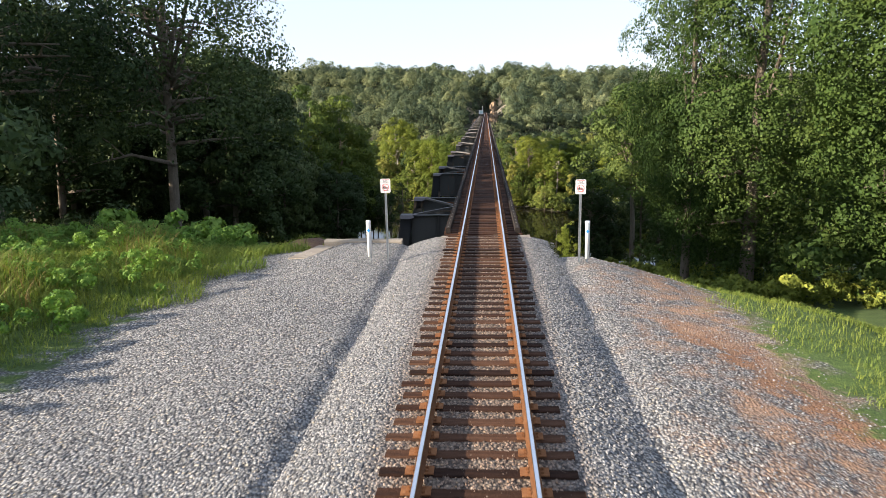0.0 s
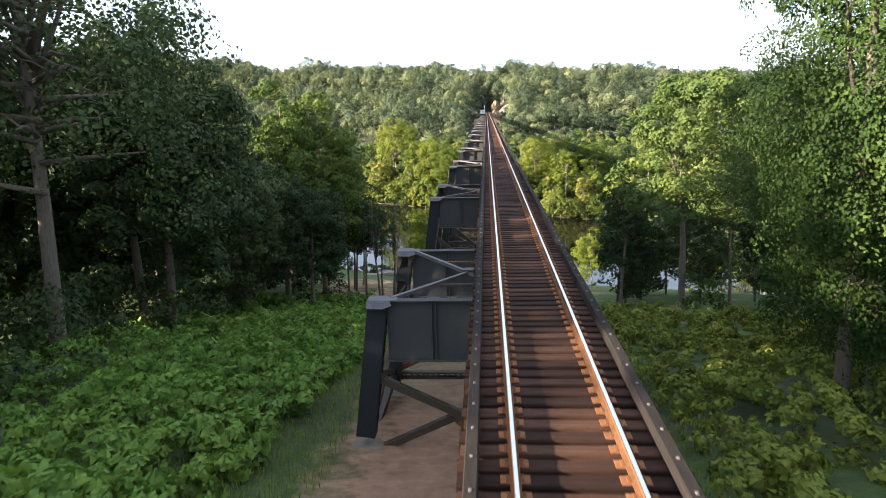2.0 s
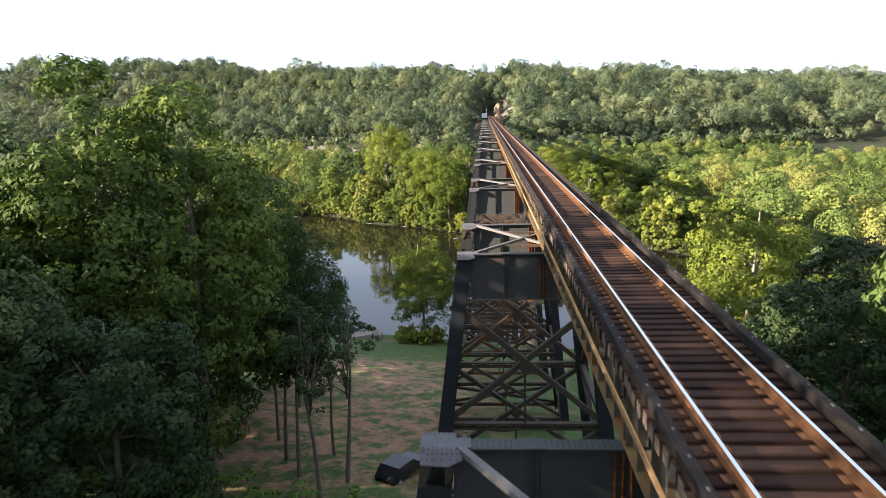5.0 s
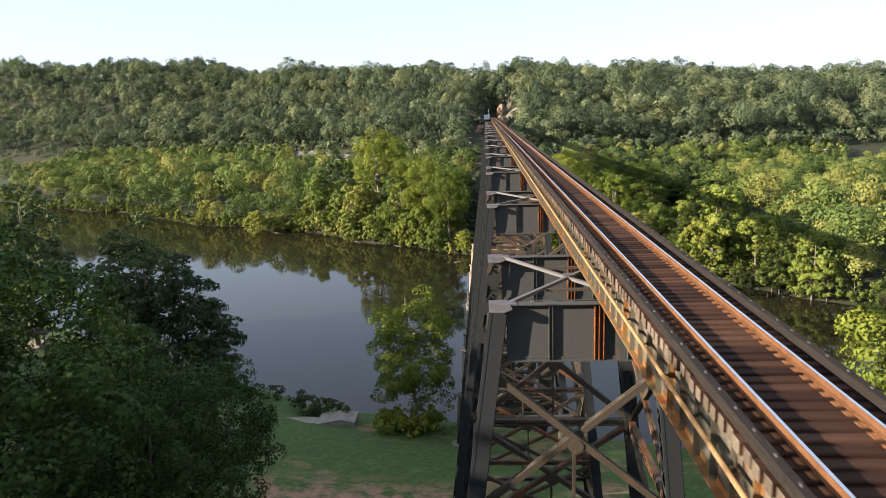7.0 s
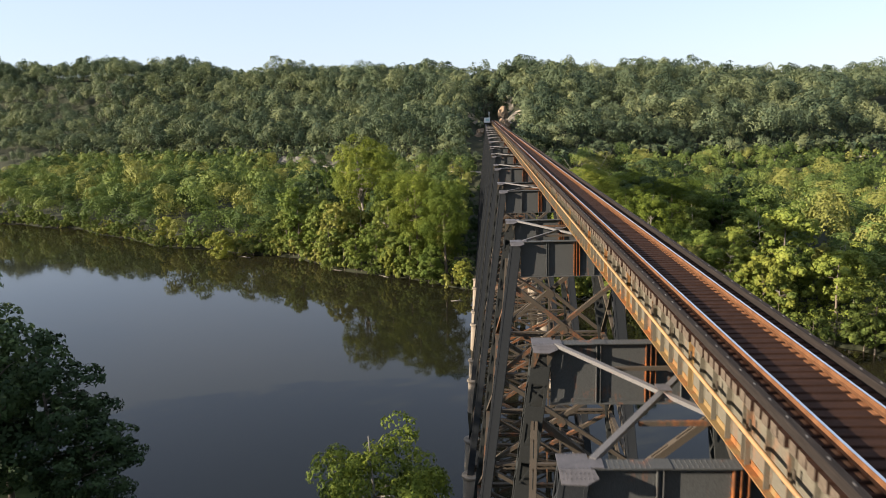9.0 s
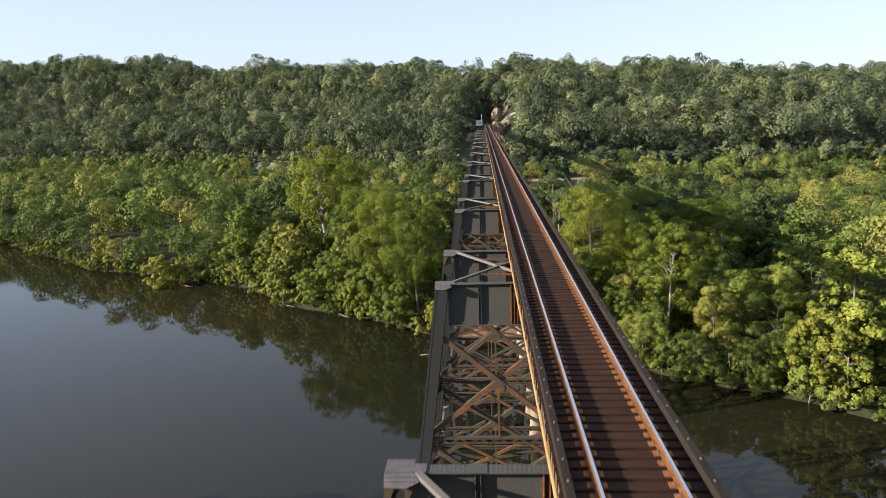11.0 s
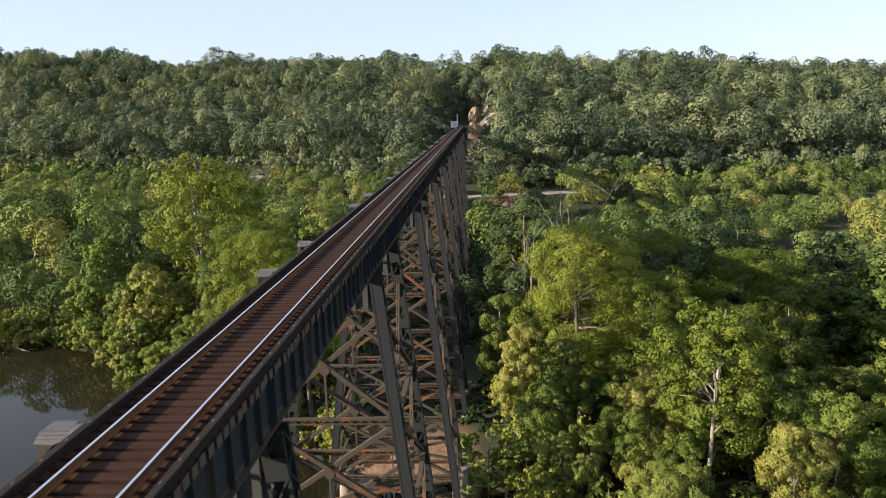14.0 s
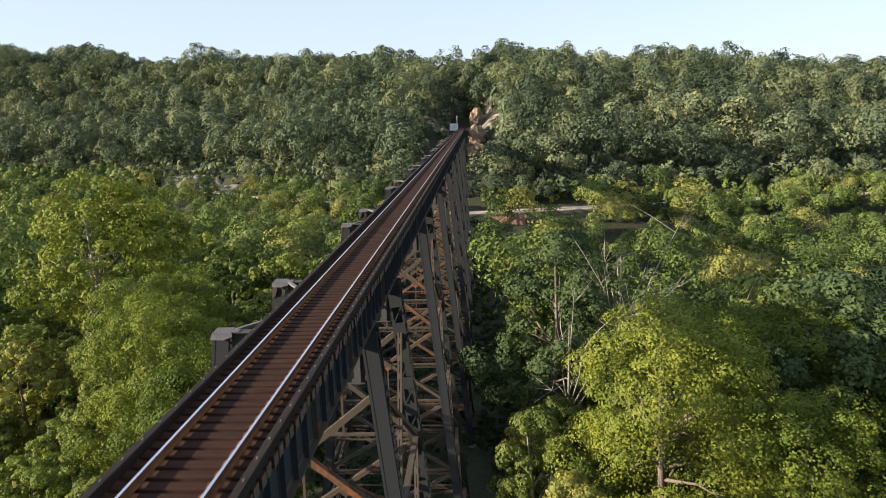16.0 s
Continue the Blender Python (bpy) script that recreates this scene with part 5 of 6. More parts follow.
for kind, x, y, k in ((3, 14.8, 310, 0.95), (4, 34, 313, 1.05), (1, 24, 305, 0.9), (3, 41, 302, 0.9), (5, 36, 330, 1.2), (2, 46, 316, 1.1), (0, 16, 336, 1.0), (1, 40, 312, 1.0), (4, 46, 304, 0.9), (3, 38, 307, 0.85), (0, 51, 311, 1.0), (1, 58, 334, 1.1), (5, 64, 343, 1.1), (0, 61, 325, 1.0), (3, 68, 336, 1.05), (1, 66, 354, 1.1), (4, 57, 345, 1.1)):
    wood_tree(kind, x, y, k)
# landmarks: a tall sycamore by the bridge, a white-stemmed tree on the shore, dead trees
syc = tree("sycamore_tree", "tall pale-limbed sycamore rising above the riverside wood", 52, 37, 10.5, 9, M_LEAF_SHORE, M_PALE, 50, 420, 0.34, 0.55, 24, low=-0.75, narrow=0.1, single=True)
place(syc, -45.5, 359, 1.0, 70)
place(tree("sycamore_tree", "white-stemmed sycamore leaning at the water's edge", 53, 27, 5.4, 3, M_LEAF_SHORE, M_PALE, 46, 420, 0.23, 0.27, 16, low=-0.8, single=True), 30.3, 299.5, 1.0, 10)


def dead_tree(name, label, seed, x, y, h, n, lean=0.12):
    rng = np.random.default_rng(seed)
    t = thing(name, label, "tree", (x, y, ground_z(x, y) - 0.3))
    c = rng.normal(0, 1, (n, 3)) * np.array([h * 0.22, h * 0.22, h * 0.16]) + np.array([0, 0, h * 0.82])
    part("trunk", trunk_shape(rng, h * 0.9, h * 0.009 + 0.04, c, n, lean, 0.4, 1.0).mesh("trunk", M_PALE, True), t)
    tw = Shape()
    for p in c:
        for _ in range(4):
            q = Vector(p) + Vector(rng.normal(0, 1, 3)) * h * 0.07
            tw.tube([Vector(p) * 0.93, q], [0.035, 0.012], 4)
    tagged(part("brushwood", tw.mesh("brushwood", M_PALE), t), kind="stuff")


dead_tree("dead_tree", "bare grey dead tree standing above the woods", 61, 25.4, 354, 28, 9)
dead_tree("dead_tree", "bleached dead tree toppled at the river bank", 62, 45, 291, 8.5, 10, 0.5)
dead_tree("dead_tree", "bare brushy dead tree among green crowns", 63, 15.6, 343, 22, 10, 0.04)
dead_tree("dead_tree", "bare grey snag on the far bank", 64, 55, 300, 15, 8)


def mass(name, label, category, spots, mat, variants, per, size, wide, tall, lobes, seed=5):
    """Many far crowns, joined; spots are rows of x, y, size and lift."""
    rng = np.random.default_rng(seed)
    V, F, T, n, kinds = [], [], [], 0, []
    for i in range(variants):
        kinds.append(far_crown(rng, wide, tall, lobes, per, size))
    zs = height(np.array([p[0] for p in spots]), np.array([p[1] for p in spots]))
    for (x, y, k, up), z in zip(spots, zs):
        v, f = kinds[rng.integers(variants)]
        a = rng.uniform(0, 6.28)
        R = np.array([[math.cos(a), -math.sin(a), 0], [math.sin(a), math.cos(a), 0], [0, 0, 1]])
        V.append(v @ R.T * np.array([k, k, k * rng.uniform(0.9, 1.2)]) + np.array([x, y, z + up * k]))
        F.append(f + n)
        T.append(np.full(len(v), rng.random()))
        n += len(v)
    me = mesh_arrays(name, np.concatenate(V), np.concatenate(F), mat)
    me.attributes.new("tone", "FLOAT", "POINT").data.foreach_set("value", np.concatenate(T).astype(np.float32))
    tagged(new(name, me), label, category, kind="stuff")


rng, road_spots = random.Random(17), []
for x in np.arange(-330, 200, 3.4):
    y = float(road_line(np.array(x)))
    for r in (-13.5, -9.0, -5.2, 5.4, 8.2) + ((-17.0, -2.0, 2.0) if x < -148 else ()):
        if abs(x + 2) > 9 and not (2 < x < 42 and r < 0) and not (-140 < x < -92 and r > -6):
            road_spots.append((x + rng.uniform(-2, 2), y + r + rng.uniform(-1, 1), rng.uniform(0.8, 1.7) * (1.6 if x < -148 else 1.0), -0.2))
mass("bottomland_woods", "dense sunlit woods on the far river flat", "woods", far_spots, M_LEAF_FLAT, 10, 82, 0.50, 6.3, 17.5, 15, seed=8)
mass("roadside_scrub", "low leafy scrub along the road", "scrub", road_spots, M_LEAF_FLAT, 6, 22, 0.5, 1.9, 3.2, 5, seed=9)


def hill_spots():
    rng = np.random.default_rng(5)
    out = []
    for r in np.concatenate([np.arange(7.5, 60, 9.0), np.arange(68, 190, 10.5), np.arange(200, 240, 14)]):
        for x in np.arange(-540, 400, 10.0 if r < 190 else 12):
            px, pr = x + rng.uniform(-3.2, 3.2), r + rng.uniform(-3.0, 3.0)
            py = float(road_line(np.array(px))) + pr
            if abs(px) > 60 + 0.68 * (py - 95) or abs(px + 1) < (7.5 if py > 596 else 9.5) and py < 636:
                continue
            if -16.5 < px < -6 and 500 < py < 580:
                continue
            if 2 < px < 17 and 515 < py < 607 or -144 < px < -92 and pr < 13:
                continue
            big = wave(px, py, 30.0, 3.0)
            if pr > 150:
                out.append((px + 4.5, py + 4, float(rng.uniform(0.6, 1.0)), -1.5))
            if -16 < px < 16 and py > 632:
                out += [(px + 3, py + 5, 0.8, -1.0), (px - 3, py + 2, 0.7, -1.0)]
            out.append((px, py, float(rng.uniform(0.65, 1.3) * (1 + 0.2 * big)) * (0.62 if pr < 14 else 1.0), (-1.5 if pr > 175 else 1.2) if pr > 14 else -0.6))
    out += [(-10.5, 589, 0.42, -0.5), (-12.5, 595, 0.5, -0.5), (-9.0, 600, 0.45, -0.5), (-14.5, 588, 0.55, -0.5), (-8.2, 594, 0.34, -0.5), (-11, 604, 0.5, -0.5)]
    return out


mass("hillside_woods", "dense green woods covering the far hillside", "woods", hill_spots(), M_LEAF_HILL_HAZED, 10, 54, 0.64, 6.6, 15.5, 13, seed=5)


def hill_understory():
    rng = np.random.default_rng(15)
    out = []
    for r in np.arange(9, 232, 4.6):
        for x in np.arange(-330, 240, 5.0):
            px = x + rng.uniform(-2.4, 2.4)
            py = float(road_line(np.array(px))) + r + rng.uniform(-2.2, 2.2)
            if abs(px) > 60 + 0.68 * (py - 95) or (abs(px) < 7 and py < 634) or (-15 < px < -6 and 500 < py < 580) or (2 < px < 14 and 540 < py < 606):
                continue
            out.append((px, py, float(rng.uniform(0.7, 1.5)), -0.3))
    return out


mass("hillside_understory", "leafy saplings and shrubs under the hillside woods", "undergrowth", hill_understory(), M_LEAF_HILL_HAZED, 6, 6, 1.1, 3.0, 4.2, 4, seed=25)


# ---- undergrowth on the near banks ----
def thicket(name, label, spots, mat, per, size, seed):
    """Leafy clumps joined: rows of x, y, radius and height above the ground."""
    rng = np.random.default_rng(seed)
    a = np.array(spots)
    c = np.stack([a[:, 0], a[:, 1], height(a[:, 0], a[:, 1]) + a[:, 3]], 1)
    v, f = crown_arrays(rng, c, a[:, 2], int(per * 1.7), size, 0.9, 0.4, True, 0.0, 4, 0.0)
    tagged(new(name, mesh_arrays(name, v, f, mat)), label, "undergrowth", kind="stuff")


def scatter(seed, n, x0, x1, y0, y1, test, r0, r1, h0, h1):
    rng = random.Random(seed)
    out = []
    for _ in range(n):
        x, y = rng.uniform(x0, x1), rng.uniform(y0, y1)
        if test(x, y):
            r = rng.uniform(r0, r1)
            out.append((x, y, r, r * rng.uniform(h0, h1)))
    return out


# leafy weeds on the left bank below the shelf
thicket("kudzu_bank", "waist-high bright green weeds on the bank", scatter(21, 2700, -34, -6.5, 27, 108, lambda x, y: x < -8.6 - 0.03 * (y - 27) and (y > 32 or x < -9.8) and x > -13 - 0.25 * (y - 20), 0.45, 0.95, 0.3, 0.9), M_WEED, 60, 0.24, 21)
thicket("bank_bushes", "dark green bushes under the wood's edge", scatter(22, 420, -34, -9, 48, 112, lambda x, y: x < -9.5 - 0.05 * (y - 48), 0.7, 1.5, 0.3, 0.8), M_WEED, 60, 0.26, 22)
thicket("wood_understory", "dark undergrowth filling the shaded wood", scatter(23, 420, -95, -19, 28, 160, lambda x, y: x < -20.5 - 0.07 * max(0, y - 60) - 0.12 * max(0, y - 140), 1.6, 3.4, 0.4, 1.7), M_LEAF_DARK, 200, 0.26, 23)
thicket("slope_shrubs", "leafy green shrubs on the bank beside the bridge", scatter(24, 640, 4.0, 26, 30, 96, lambda x, y: y > 38 - 0.3 * (12 - min(x, 12)) and x > 4.6 + 0.07 * (y - 30) and (y < 88 or x < 16), 0.45, 1.15, 0.3, 0.9), M_LEAF, 115, 0.19, 24)
thicket("vine_wall", "leafy vines and saplings hiding the wood's floor", scatter(25, 300, 15, 85, 14, 96, lambda x, y: x > 15.5 + 0.06 * (y - 20), 1.4, 3.2, 0.4, 1.6), M_LEAF_VINE, 130, 0.27, 25)
thicket("flat_understory", "leafy saplings filling the riverside wood", scatter(28, 2600, -95, 90, 265, 400, lambda x, y: 1.5 < y - float(far_shore(np.array(x))) < 62 and abs(x + 2.5) > 11, 1.3, 2.8, 0.4, 1.4), M_LEAF, 60, 0.36, 28)
thicket("shore_foliage", "leafy branches overhanging the far river bank", scatter(29, 3300, -170, 90, 270, 420, lambda x, y: -2.4 < y - float(far_shore(np.array(x))) < 4.5 and abs(x + 2.5) > 9, 1.2, 2.6, 0.3, 1.5), M_LEAF_WARM, 80, 0.32, 29)
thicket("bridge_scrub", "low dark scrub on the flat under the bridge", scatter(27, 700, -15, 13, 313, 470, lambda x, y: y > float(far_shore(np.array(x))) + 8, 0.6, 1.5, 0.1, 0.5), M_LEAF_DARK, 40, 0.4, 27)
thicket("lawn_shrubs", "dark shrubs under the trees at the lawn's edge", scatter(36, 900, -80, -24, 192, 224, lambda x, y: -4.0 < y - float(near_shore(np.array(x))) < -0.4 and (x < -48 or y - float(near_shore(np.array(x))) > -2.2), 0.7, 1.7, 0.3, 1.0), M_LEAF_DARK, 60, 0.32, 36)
thicket("shore_tree_skirt", "leafy suckers round the foot of the shore tree", scatter(37, 60, -20.5, -12.5, 188.5, 194.5, lambda x, y: True, 0.6, 1.5, 0.5, 1.6), M_LEAF_SHORE, 70, 0.26, 37)
thicket("shore_reeds", "low green growth along the near river bank", scatter(26, 130, -60, 80, 176, 205, lambda x, y: abs(y - float(near_shore(np.array(x))) + 3.5) < 2.5 and abs(x + 2.5) > 3, 0.4, 1.0, 0.2, 0.6), M_LEAF, 50, 0.25, 26)


def blades(name, label, spots, mat, seed, bend=0.5, wide=0.011):
    """Grass: rows of x, y, height; each blade two bent strips."""
    rng = np.random.default_rng(seed)
    a = np.array(spots)
    n = len(a)
    z = height(a[:, 0], a[:, 1]) - 0.02
    ang = rng.uniform(0, 6.283, n)
    d = np.stack([np.cos(ang), np.sin(ang), np.zeros(n)], 1)
    sd = np.stack([-d[:, 1], d[:, 0], np.zeros(n)], 1)
    h = a[:, 2:3]
    w = wide * (0.6 + h) * rng.uniform(0.7, 1.4, (n, 1))
    p0 = np.stack([a[:, 0], a[:, 1], z], 1)
    up = np.array([[0, 0, 1.0]])
    p1 = p0 + up * h * 0.6 + d * h * bend * 0.25
    p2 = p0 + up * h * rng.uniform(0.75, 1.0, (n, 1)) + d * h * bend
    v = np.stack([p0 - sd * w, p0 + sd * w, p1 + sd * w * 0.8, p1 - sd * w * 0.8, p2], 1).reshape(-1, 3)
    i = 5 * np.arange(n)[:, None]
    f = np.concatenate([i + np.array([[0, 1, 2]]), i + np.array([[0, 2, 3]]), i + np.array([[3, 2, 4]])], 0)
    tagged(new(name, mesh_arrays(name, v, f, mat)), label, "grass", kind="stuff")


def grass_spots(seed, n, x0, x1, y0, y1, test, h0, h1):
    rng = random.Random(seed)
    out = []
    while len(out) < n:
        x, y = rng.uniform(x0, x1), rng.uniform(y0, y1)
        g = test(x, y)
        if g:
            out.append((x, y, rng.uniform(h0, h1) * g))
    return out


def left_edge(y):
    return -8.9 - 0.09 * (14 - y) * (y < 14) + 0.16 * max(0, y - 14)


blades("tall_grass", "tall drooping green grass and weeds beside the gravel", grass_spots(31, 62000, -24, -5.5, 2, 31, lambda x, y: 0 if x > left_edge(y) + 0.5 * math.sin(y * 1.7) else min(1.15, 0.28 + 0.22 * (left_edge(y) - x)) * (0.75 + 0.4 * float(wave(x, y, 3.2))), 0.25, 1.0), M_GRASS, 31, 0.85, 0.0075)
blades("edge_grass", "lush green grass round the abutment", grass_spots(38, 24000, -18, -6.3, 17, 31, lambda x, y: 0 if x > left_edge(y) - 0.15 + 0.5 * math.sin(y * 1.7) or math.hypot(x + 7.2, y - 29.4) < 1.6 else 1.0, 0.16, 0.46), M_GRASS, 38, 0.8, 0.0085)
blades("dry_grass", "tan seed heads of dry grass among the weeds", grass_spots(35, 3000, -24, -9, 4, 30, lambda x, y: 0 if x > left_edge(y) - 2.6 or wave(x, y, 3.2) < 0.15 else 1.0, 0.6, 1.1), M_DRY, 35, 0.45, 0.006)
blades("bank_grass", "bright green grass on the bank", grass_spots(32, 60000, 5.5, 22, 4, 30, lambda x, y: 0 if x < 7.0 + 0.12 * (17 - y) + 0.5 * math.sin(y * 2.1) else 0.9, 0.08, 0.24), M_GRASS, 32, 0.7, 0.008)
blades("verge_grass", "short green grass beside the trestle", grass_spots(33, 22000, -12, 9, 28, 75, lambda x, y: 1 if abs(x + 2) > 4.0 + 0.03 * (y - 28) and math.hypot(x + 7.2, y - 29.4) > 1.6 else 0, 0.18, 0.5), M_GRASS, 33)
thicket("field_weeds", "leafy green weeds behind the tall grass", scatter(34, 520, -28, -9.0, 4, 34, lambda x, y: x < left_edge(y) - 1.2, 0.25, 0.65, 0.3, 0.9), M_WEED, 150, 0.075, 34)


# ---- loose ballast ----
def stones(name, label, spots, seed, mat):
    rng = np.random.default_rng(seed)
    a = np.array(spots)
    n = len(a)
    base = np.array([(1, 0, 0), (0, 1, 0), (-1, 0, 0), (0, -1, 0), (0, 0, 1), (0, 0, -1)], float)
    v = base[None] * rng.uniform(0.6, 1.15, (n, 6, 1)) * a[:, 2][:, None, None] * np.array([1, 1, 0.75]) + rng.normal(0, 0.15, (n, 6, 3)) * a[:, 2][:, None, None]
    ang = rng.uniform(0, 6.283, n)
    ca, sa = np.cos(ang)[:, None], np.sin(ang)[:, None]
    v = np.stack([v[..., 0] * ca - v[..., 1] * sa, v[..., 0] * sa + v[..., 1] * ca, v[..., 2]], -1)
    z = height(a[:, 0], a[:, 1]) + a[:, 2] * rng.uniform(0.0, 0.5, n)
    v = (v + np.stack([a[:, 0], a[:, 1], z], 1)[:, None]).reshape(-1, 3)
    q = np.array([(0, 1, 4), (1, 2, 4), (2, 3, 4), (3, 0, 4)])
    f = (6 * np.arange(n)[:, None, None] + q[None]).reshape(-1, 3)
    tagged(new(name, mesh_arrays(name, v, f, mat)), label, "gravel", kind="stuff")


def ballast_spots():
    rng = random.Random(41)
    out = []
    while len(out) < 74000:
        y = 5.5 + 21.4 * rng.random() ** 2.2
        x = rng.uniform(-9.5, 7.0) if rng.random() < 0.62 else rng.uniform(-3.2, 3.2)
        if x < left_edge(y) + 0.3 or (x > 4.2 and rng.random() < 0.45):
            continue
        out.append((x, y, rng.uniform(0.013, 0.029)))
    return out


stones("ballast", "loose angular grey ballast stones", ballast_spots(), 41, M_STONE)


# ---- the far end: rock cut, road, shelter ----
def rock(name, label, x, y, z, sx, sy, sz, seed):
    bm = bmesh.new()
    bmesh.ops.create_icosphere(bm, subdivisions=4, radius=1)
    off = Vector((seed * 3.1, seed * 1.7, 0))
    for v in bm.verts:
        p = v.co.copy()
        k = 1 + 0.35 * noise.noise(p * 1.3 + off) + 0.18 * noise.noise(p * 3.1 + off) + 0.08 * abs(noise.noise(p * 7 + off))
        step = 0.06 * math.floor((p.z + 0.2 * noise.noise(p * 2 + off)) * 5) / 5
        v.co = Vector((p.x * sx * (k - step), p.y * sy * k, p.z * sz * k))
    me = bpy.data.meshes.new("rock")
    bm.to_mesh(me)
    bm.free()
    me.materials.append(M_CLIFF if name == "cliff_face" else M_ROCK)
    ob = new(name, me)
    ob.location = (x, y, z)
    return tagged(ob, label, "rock")


rock("rock_outcrop", "tan sandstone outcrop beside the railway cut", 6.6, 600, 2.6, 3.2, 5.5, 5.6, 1)
rock("rock_outcrop", "broken tan rock slope under the bridge end", 6.6, 581, -6.2, 4.0, 8.0, 6.5, 2)
rock("rock_outcrop", "broken brown rock slope below the line", 7.0, 560, -12.5, 4.4, 9.0, 6.0, 3)
for k, (x, y, z, w) in enumerate(((-9.0, 581, -9.0, 4.0), (-10.5, 570, -11.5, 5.0), (-11.5, 556, -14.5, 5.4), (-12.0, 541, -18.0, 5.0), (-12.0, 526, -20.5, 4.6), (-11.5, 512, -22.0, 4.2))):
    rock("rock_outcrop", "broken brown rock slope below the bridge end", x, y, z, w, 9.0, 4.4, 4 + 7 * k)
for k, (x, h, w) in enumerate(((-134, 5.0, 8), (-122, 5.5, 8), (-110, 4.6, 7), (-99, 3.2, 6), (-66, 3.0, 5), (-38, 3.2, 7), (-22, 2.6, 6), (48, 2.6, 4))):
    y = float(road_line(np.array(x))) + 7.0
    rock("cliff_face", "pale grey rock face above the road", x, y, ground_z(x, y - 3) - h * 0.12, w, 4.0, h, 10 + k)


def road():
    s = Shape()
    xs = np.arange(-150, 200, 3.0)
    for i, x in enumerate(xs):
        y = float(road_line(np.array(x)))
        s.v += [(x, y - 3.0, -23.78), (x, y + 3.0, -23.70), (x, y - 3.2, -25.0)]
    for i in range(len(xs) - 1):
        a, b = 3 * i, 3 * (i + 1)
        s.f += [(a, b, b + 1, a + 1), (a + 2, b + 2, b, a)]
    tagged(new("road", s.mesh("road", M_ROAD)), "pale gravel road along the foot of the hill", "road", kind="structure")


road()
t = thing("equipment_shelter", "white line-side cabinet with a pale teal panel", "cabinet", (-4.0, 590.5, -0.5))
part("body", Shape().box(-1.9, 1.9, -0.8, 0.8, -0.8, 2.2).box(-2.0, 2.0, -0.9, 0.9, 2.2, 2.35).mesh("body", M_WHITE), t)
part("panel", Shape().box(-0.7, 1.4, -0.84, -0.8, 0.2, 1.7).mesh("panel", M_TEAL), t, "pale teal front panel")
t = thing("signal_mast", "white mast beside the far end of the bridge", "mast", (-2.6, 592.8, -0.8))
part("mast", Shape().tube([(0, 0, 0), (0, 0, 6.2)], [0.2, 0.2], 8).mesh("mast", M_WHITE, True), t)
t = thing("stone_ruin", "low red stone wall beside the road below the bridge", "wall", (15, 470.5, ground_z(15, 470.5)))
part("wall", rough_block(-5, 5, -0.4, 0.4, -1, 3.0, 9, 10, 0.3), t)
t.children[0].data.materials[0] = M_BRICK

# ---- the near shore ----
t = thing("boat_ramp", "pale concrete boat ramp and low wall at the water", "ramp", (-32, 193.5, ground_z(-32, 193.5) + 0.15))
part("slab", Shape().box(-6.5, 4.5, -0.9, 0.9, -1.5, 0.0).mesh("slab", M_CONC), t)
part("ramp", Shape().prism([(2.0, -1.5), (7.5, -1.5), (7.5, 0.35), (5.5, 0.75), (2.0, 0.12)], -1.6, 1.9).mesh("ramp", M_CONC), t)

# ---- small things along the river ----
def fan(name, label, category, seed, x, y, z, n, reach, flat, mat, r=0.07):
    """A tangle of bare limbs spreading from one place."""
    rng = np.random.default_rng(seed)
    t = thing(name, label, category, (x, y, z))
    s, tw = Shape(), Shape()
    for _ in range(n):
        a = rng.uniform(0, 6.283)
        d = Vector((math.cos(a), math.sin(a) - 0.4, rng.uniform(-flat, flat * 1.5) + 0.1)) * reach * rng.uniform(0.5, 1.0)
        m = d * 0.5 + Vector(rng.normal(0, 0.12, 3)) * reach
        s.tube([(0, 0, 0.1), m, d], [r, r * 0.7, r * 0.25], 6)
        for q in (0.6, 0.8, 0.95):
            p = m.lerp(d, q)
            tw.tube([p, p + Vector(rng.normal(0, 0.22, 3)) * reach], [r * 0.3, r * 0.1], 4)
    part("limb", s.mesh("limb", mat, True), t)
    part("twig", tw.mesh("twig", mat), t)


fan("root_tangle", "pale tangle of exposed roots under the leaning tree", "roots", 81, 30.2, 297.6, WATER + 0.5, 14, 2.6, 0.25, M_PALE, 0.09)
fan("driftwood", "bleached fallen branches lying in the shallows", "driftwood", 82, 15.5, 302, WATER + 0.4, 9, 4.5, 0.12, M_PALE, 0.10)
fan("driftwood", "grey fallen branches hanging over the water", "driftwood", 83, 40.5, 288.5, WATER + 0.6, 10, 4.0, 0.2, M_PALE, 0.09)
fan("driftwood", "bleached brush pile at the water's edge", "driftwood", 84, 9.5, 306.5, WATER + 0.4, 8, 3.0, 0.2, M_PALE, 0.08)
for i, (x, y, L, a) in enumerate(((-14, 304, 3.2, 8), (-52, 340.5, 5.0, 150), (-36, 331.0, 4.0, 140), (-88, 363, 6, 150))):
    s = Shape().tube([(-L / 2, 0, 0), (0, 0.12, 0.08), (L / 2, -0.1, 0.16)], [0.10, 0.09, 0.04], 7)
    s.tube([(L * 0.1, 0.1, 0.08), (L * 0.3, 0.7, 0.3)], [0.04, 0.015], 5)
    ob = tagged(new("floating_log", s.mesh("floating_log", M_PALE, True)), "pale drifting log lying in the calm river", "log")
    ob.matrix_basis = pose(x, y, WATER + 0.02, 0, 0, a)


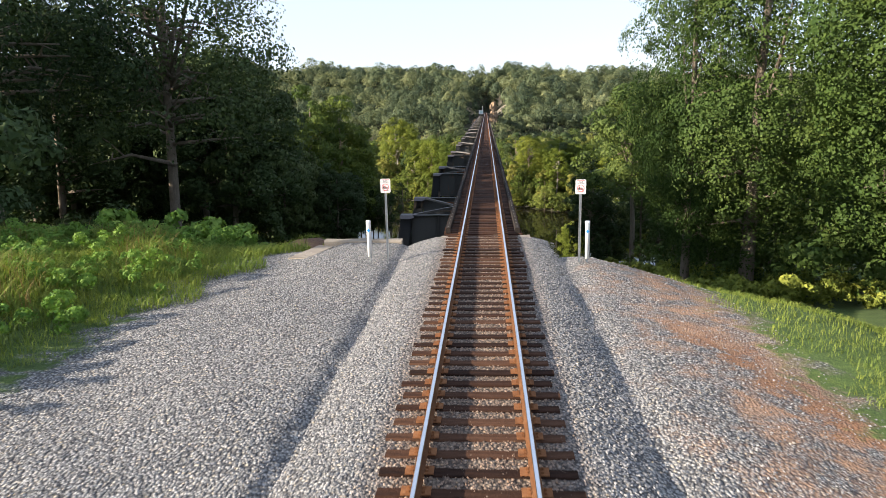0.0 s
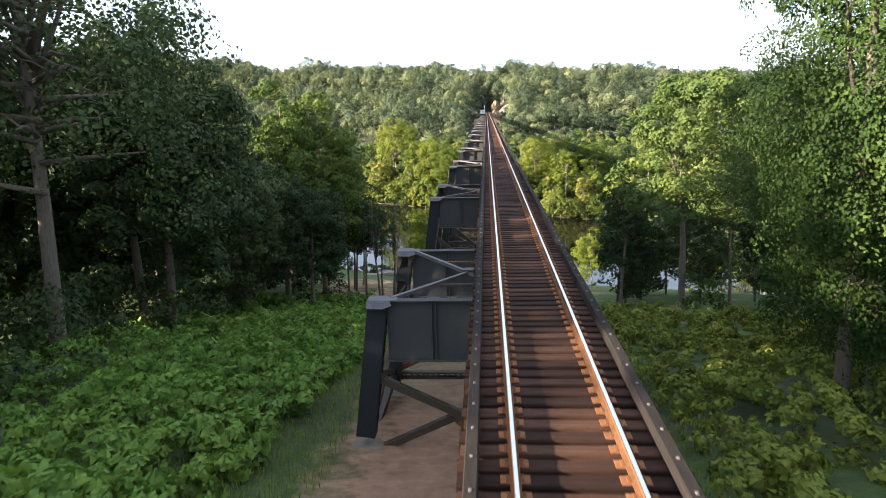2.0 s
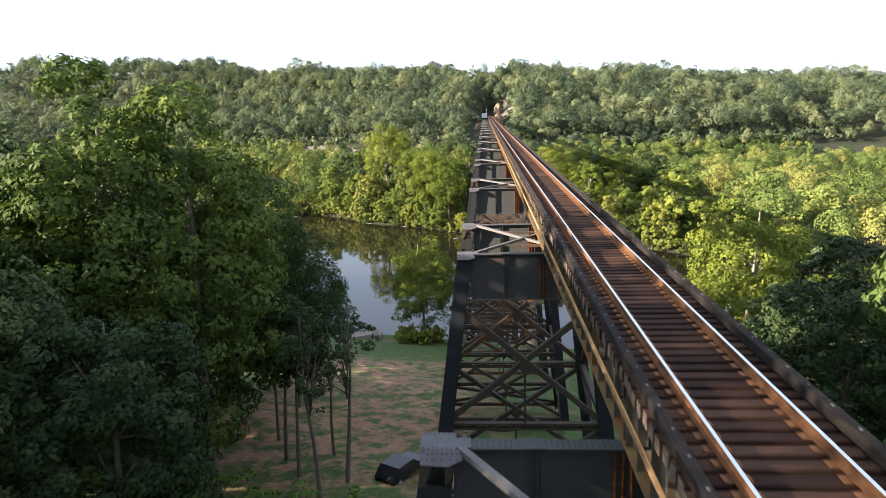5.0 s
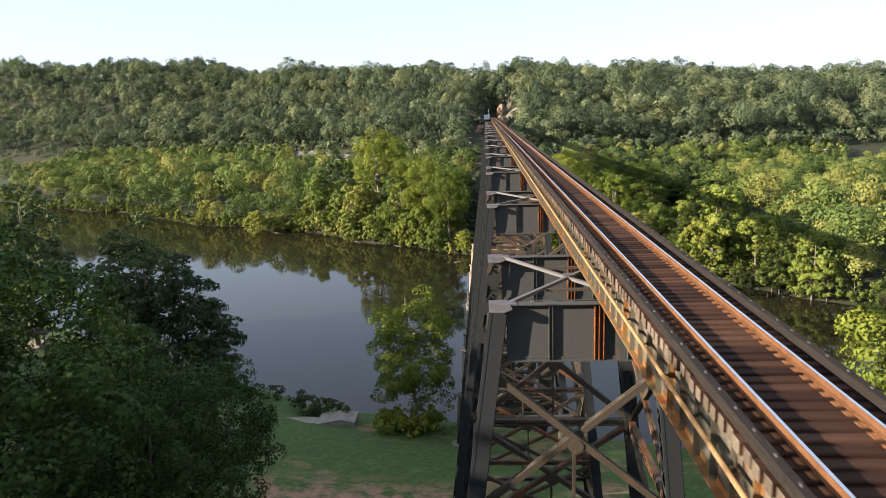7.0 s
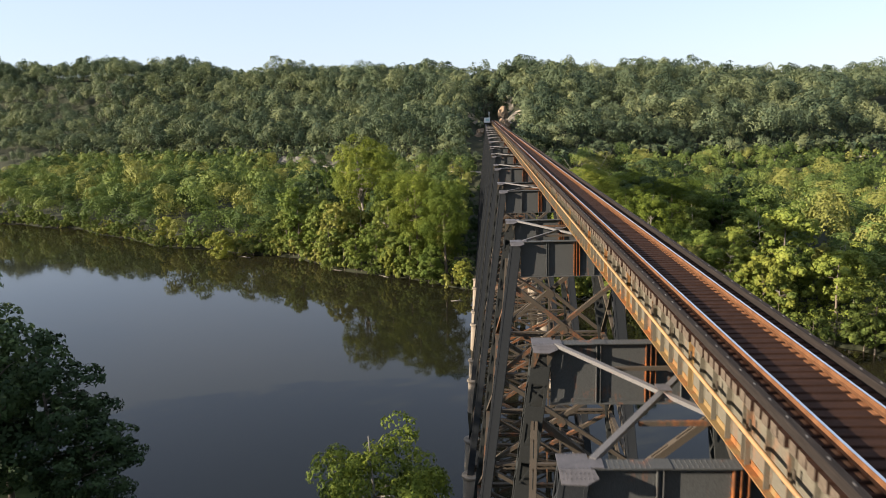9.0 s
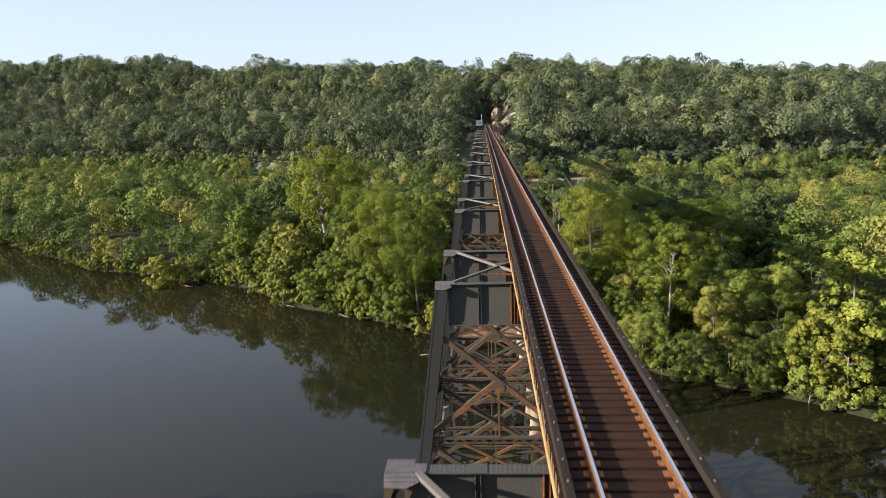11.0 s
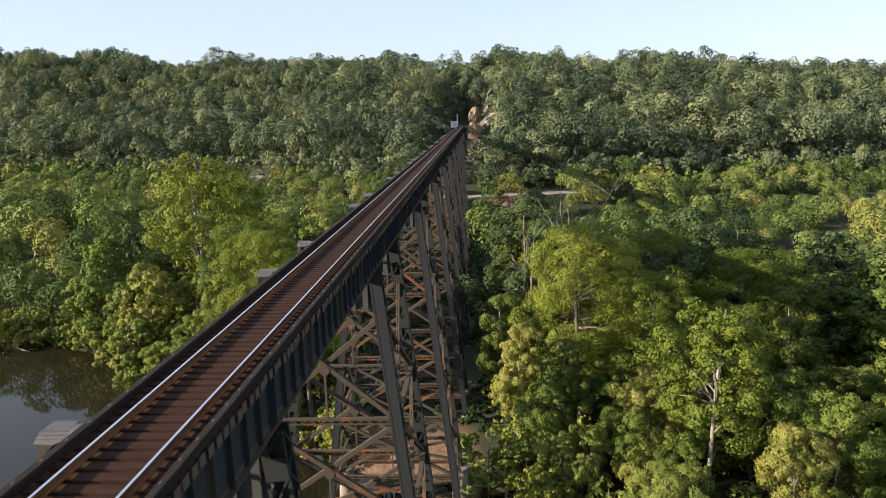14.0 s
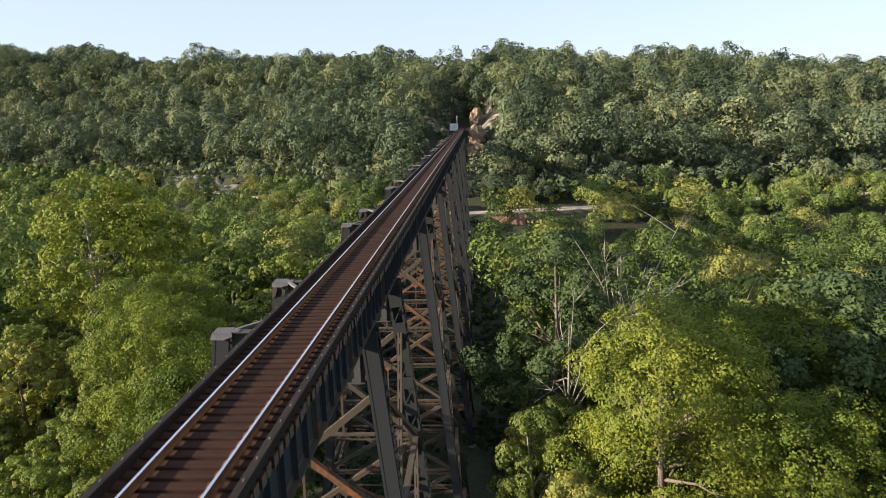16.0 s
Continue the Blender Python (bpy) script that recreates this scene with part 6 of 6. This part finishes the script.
def picnic_table(x, y, turn):
    t = thing("picnic_table", "weathered wooden picnic table on the riverside lawn", "table", (0, 0, 0))
    for i in range(5):
        part("top_board", Shape().box(-0.9, 0.9, -0.37 + i * 0.15, -0.23 + i * 0.15, 0.72, 0.76).mesh("top_board", M_CONC), t)
    for e in (-1, 1):
        part("bench_board", Shape().box(-0.9, 0.9, e * 0.72 - 0.13, e * 0.72 + 0.13, 0.43, 0.47).mesh("bench_board", M_CONC), t)
        part("trestle_leg", Shape().bar((e * 0.65, -0.6, 0), (e * 0.65, -0.15, 0.72), 0.09, 0.04).bar((e * 0.65, 0.6, 0), (e * 0.65, 0.15, 0.72), 0.09, 0.04).box(e * 0.65 - 0.02, e * 0.65 + 0.02, -0.85, 0.85, 0.34, 0.43).mesh("trestle_leg", M_CONC), t)
    t.matrix_basis = pose(x, y, ground_z(x, y), 0, 0, turn)


picnic_table(-77.5, 213, 35)


def shelter(x, y, turn):
    """A small open-sided shelter with a dark low roof."""
    t = thing("picnic_shelter", "small picnic shelter with a low dark roof by the river", "shelter", (0, 0, 0))
    part("roof", Shape().prism([(-4.6, 2.5), (0, 3.6), (4.6, 2.5), (4.6, 2.62), (0, 3.74), (-4.6, 2.62)], -3.4, 3.4).mesh("roof", M_ASPHALT), t, "dark shingled roof")
    for px in (-4.0, 0.0, 4.0):
        for py in (-2.9, 2.9):
            part("post", Shape().box(px - 0.09, px + 0.09, py - 0.09, py + 0.09, 0, 2.6 if px else 3.5).mesh("post", M_BARK), t)
    part("slab", Shape().box(-4.3, 4.3, -3.2, 3.2, -0.3, 0.06).mesh("slab", M_CONC), t, "concrete floor slab")
    t.matrix_basis = pose(x, y, ground_z(x, y) + 0.05, 0, 0, turn)


shelter(-93, 222, 20)


def car(x, y, turn):
    t = thing("parked_car", "dark car parked in shade on the bare riverside earth", "car", (0, 0, 0))
    body = [(-2.2, 0.35), (2.2, 0.35), (2.25, 0.75), (1.95, 0.92), (0.95, 1.0), (0.35, 1.48), (-1.45, 1.5), (-2.05, 1.0), (-2.25, 0.8)]
    part("body", Shape().prism(body, -0.86, 0.86).mesh("body", M_CAR), t)
    for e in (-1, 1):
        part("window", Shape().prism([(-1.75, 1.02), (0.72, 1.04), (0.28, 1.40), (-1.38, 1.42)], e * 0.865 - 0.006, e * 0.865 + 0.006).mesh("window", M_GLASS), t)
        for wx in (-1.4, 1.4):
            wheel = part("wheel", Shape().tube([(wx, e * 0.80, 0.34), (wx, e * 0.80 + e * 0.12, 0.34)], [0.34, 0.34], 16).mesh("wheel", M_BLACK), t)
            part("rim", Shape().tube([(wx, e * 0.921, 0.34), (wx, e * 0.935, 0.34)], [0.2, 0.19], 12).mesh("rim", M_GALV), wheel)
    t.matrix_basis = pose(x, y, ground_z(x, y), 0, 0, turn)


car(-10.6, 116, 60)


# pale willows along the far bank
willow = tree("willow_shrub", "yellow-green willow bush at the river's edge", 91, 10.5, 4.2, 0.2, M_WILLOW, M_BARK, 34, 240, 0.28, 0.14, 8, low=-0.97, narrow=0.3, single=True, group="willows on the far bank")
place(willow, -95.5, 363, 1.15, 10)
for x, y, k, w, r in ((-54, 346, 0.95, 0.9, 80), (-33, 330.5, 0.95, 0.8, 150), (-13, 317, 0.6, 0.6, 220), (13.2, 302, 0.7, 0.8, 300), (50, 281, 1.2, 1.2, 40), (-126, 389, 0.8, 0.9, 60)):
    plant(willow, x, y, k, r, wide=w)
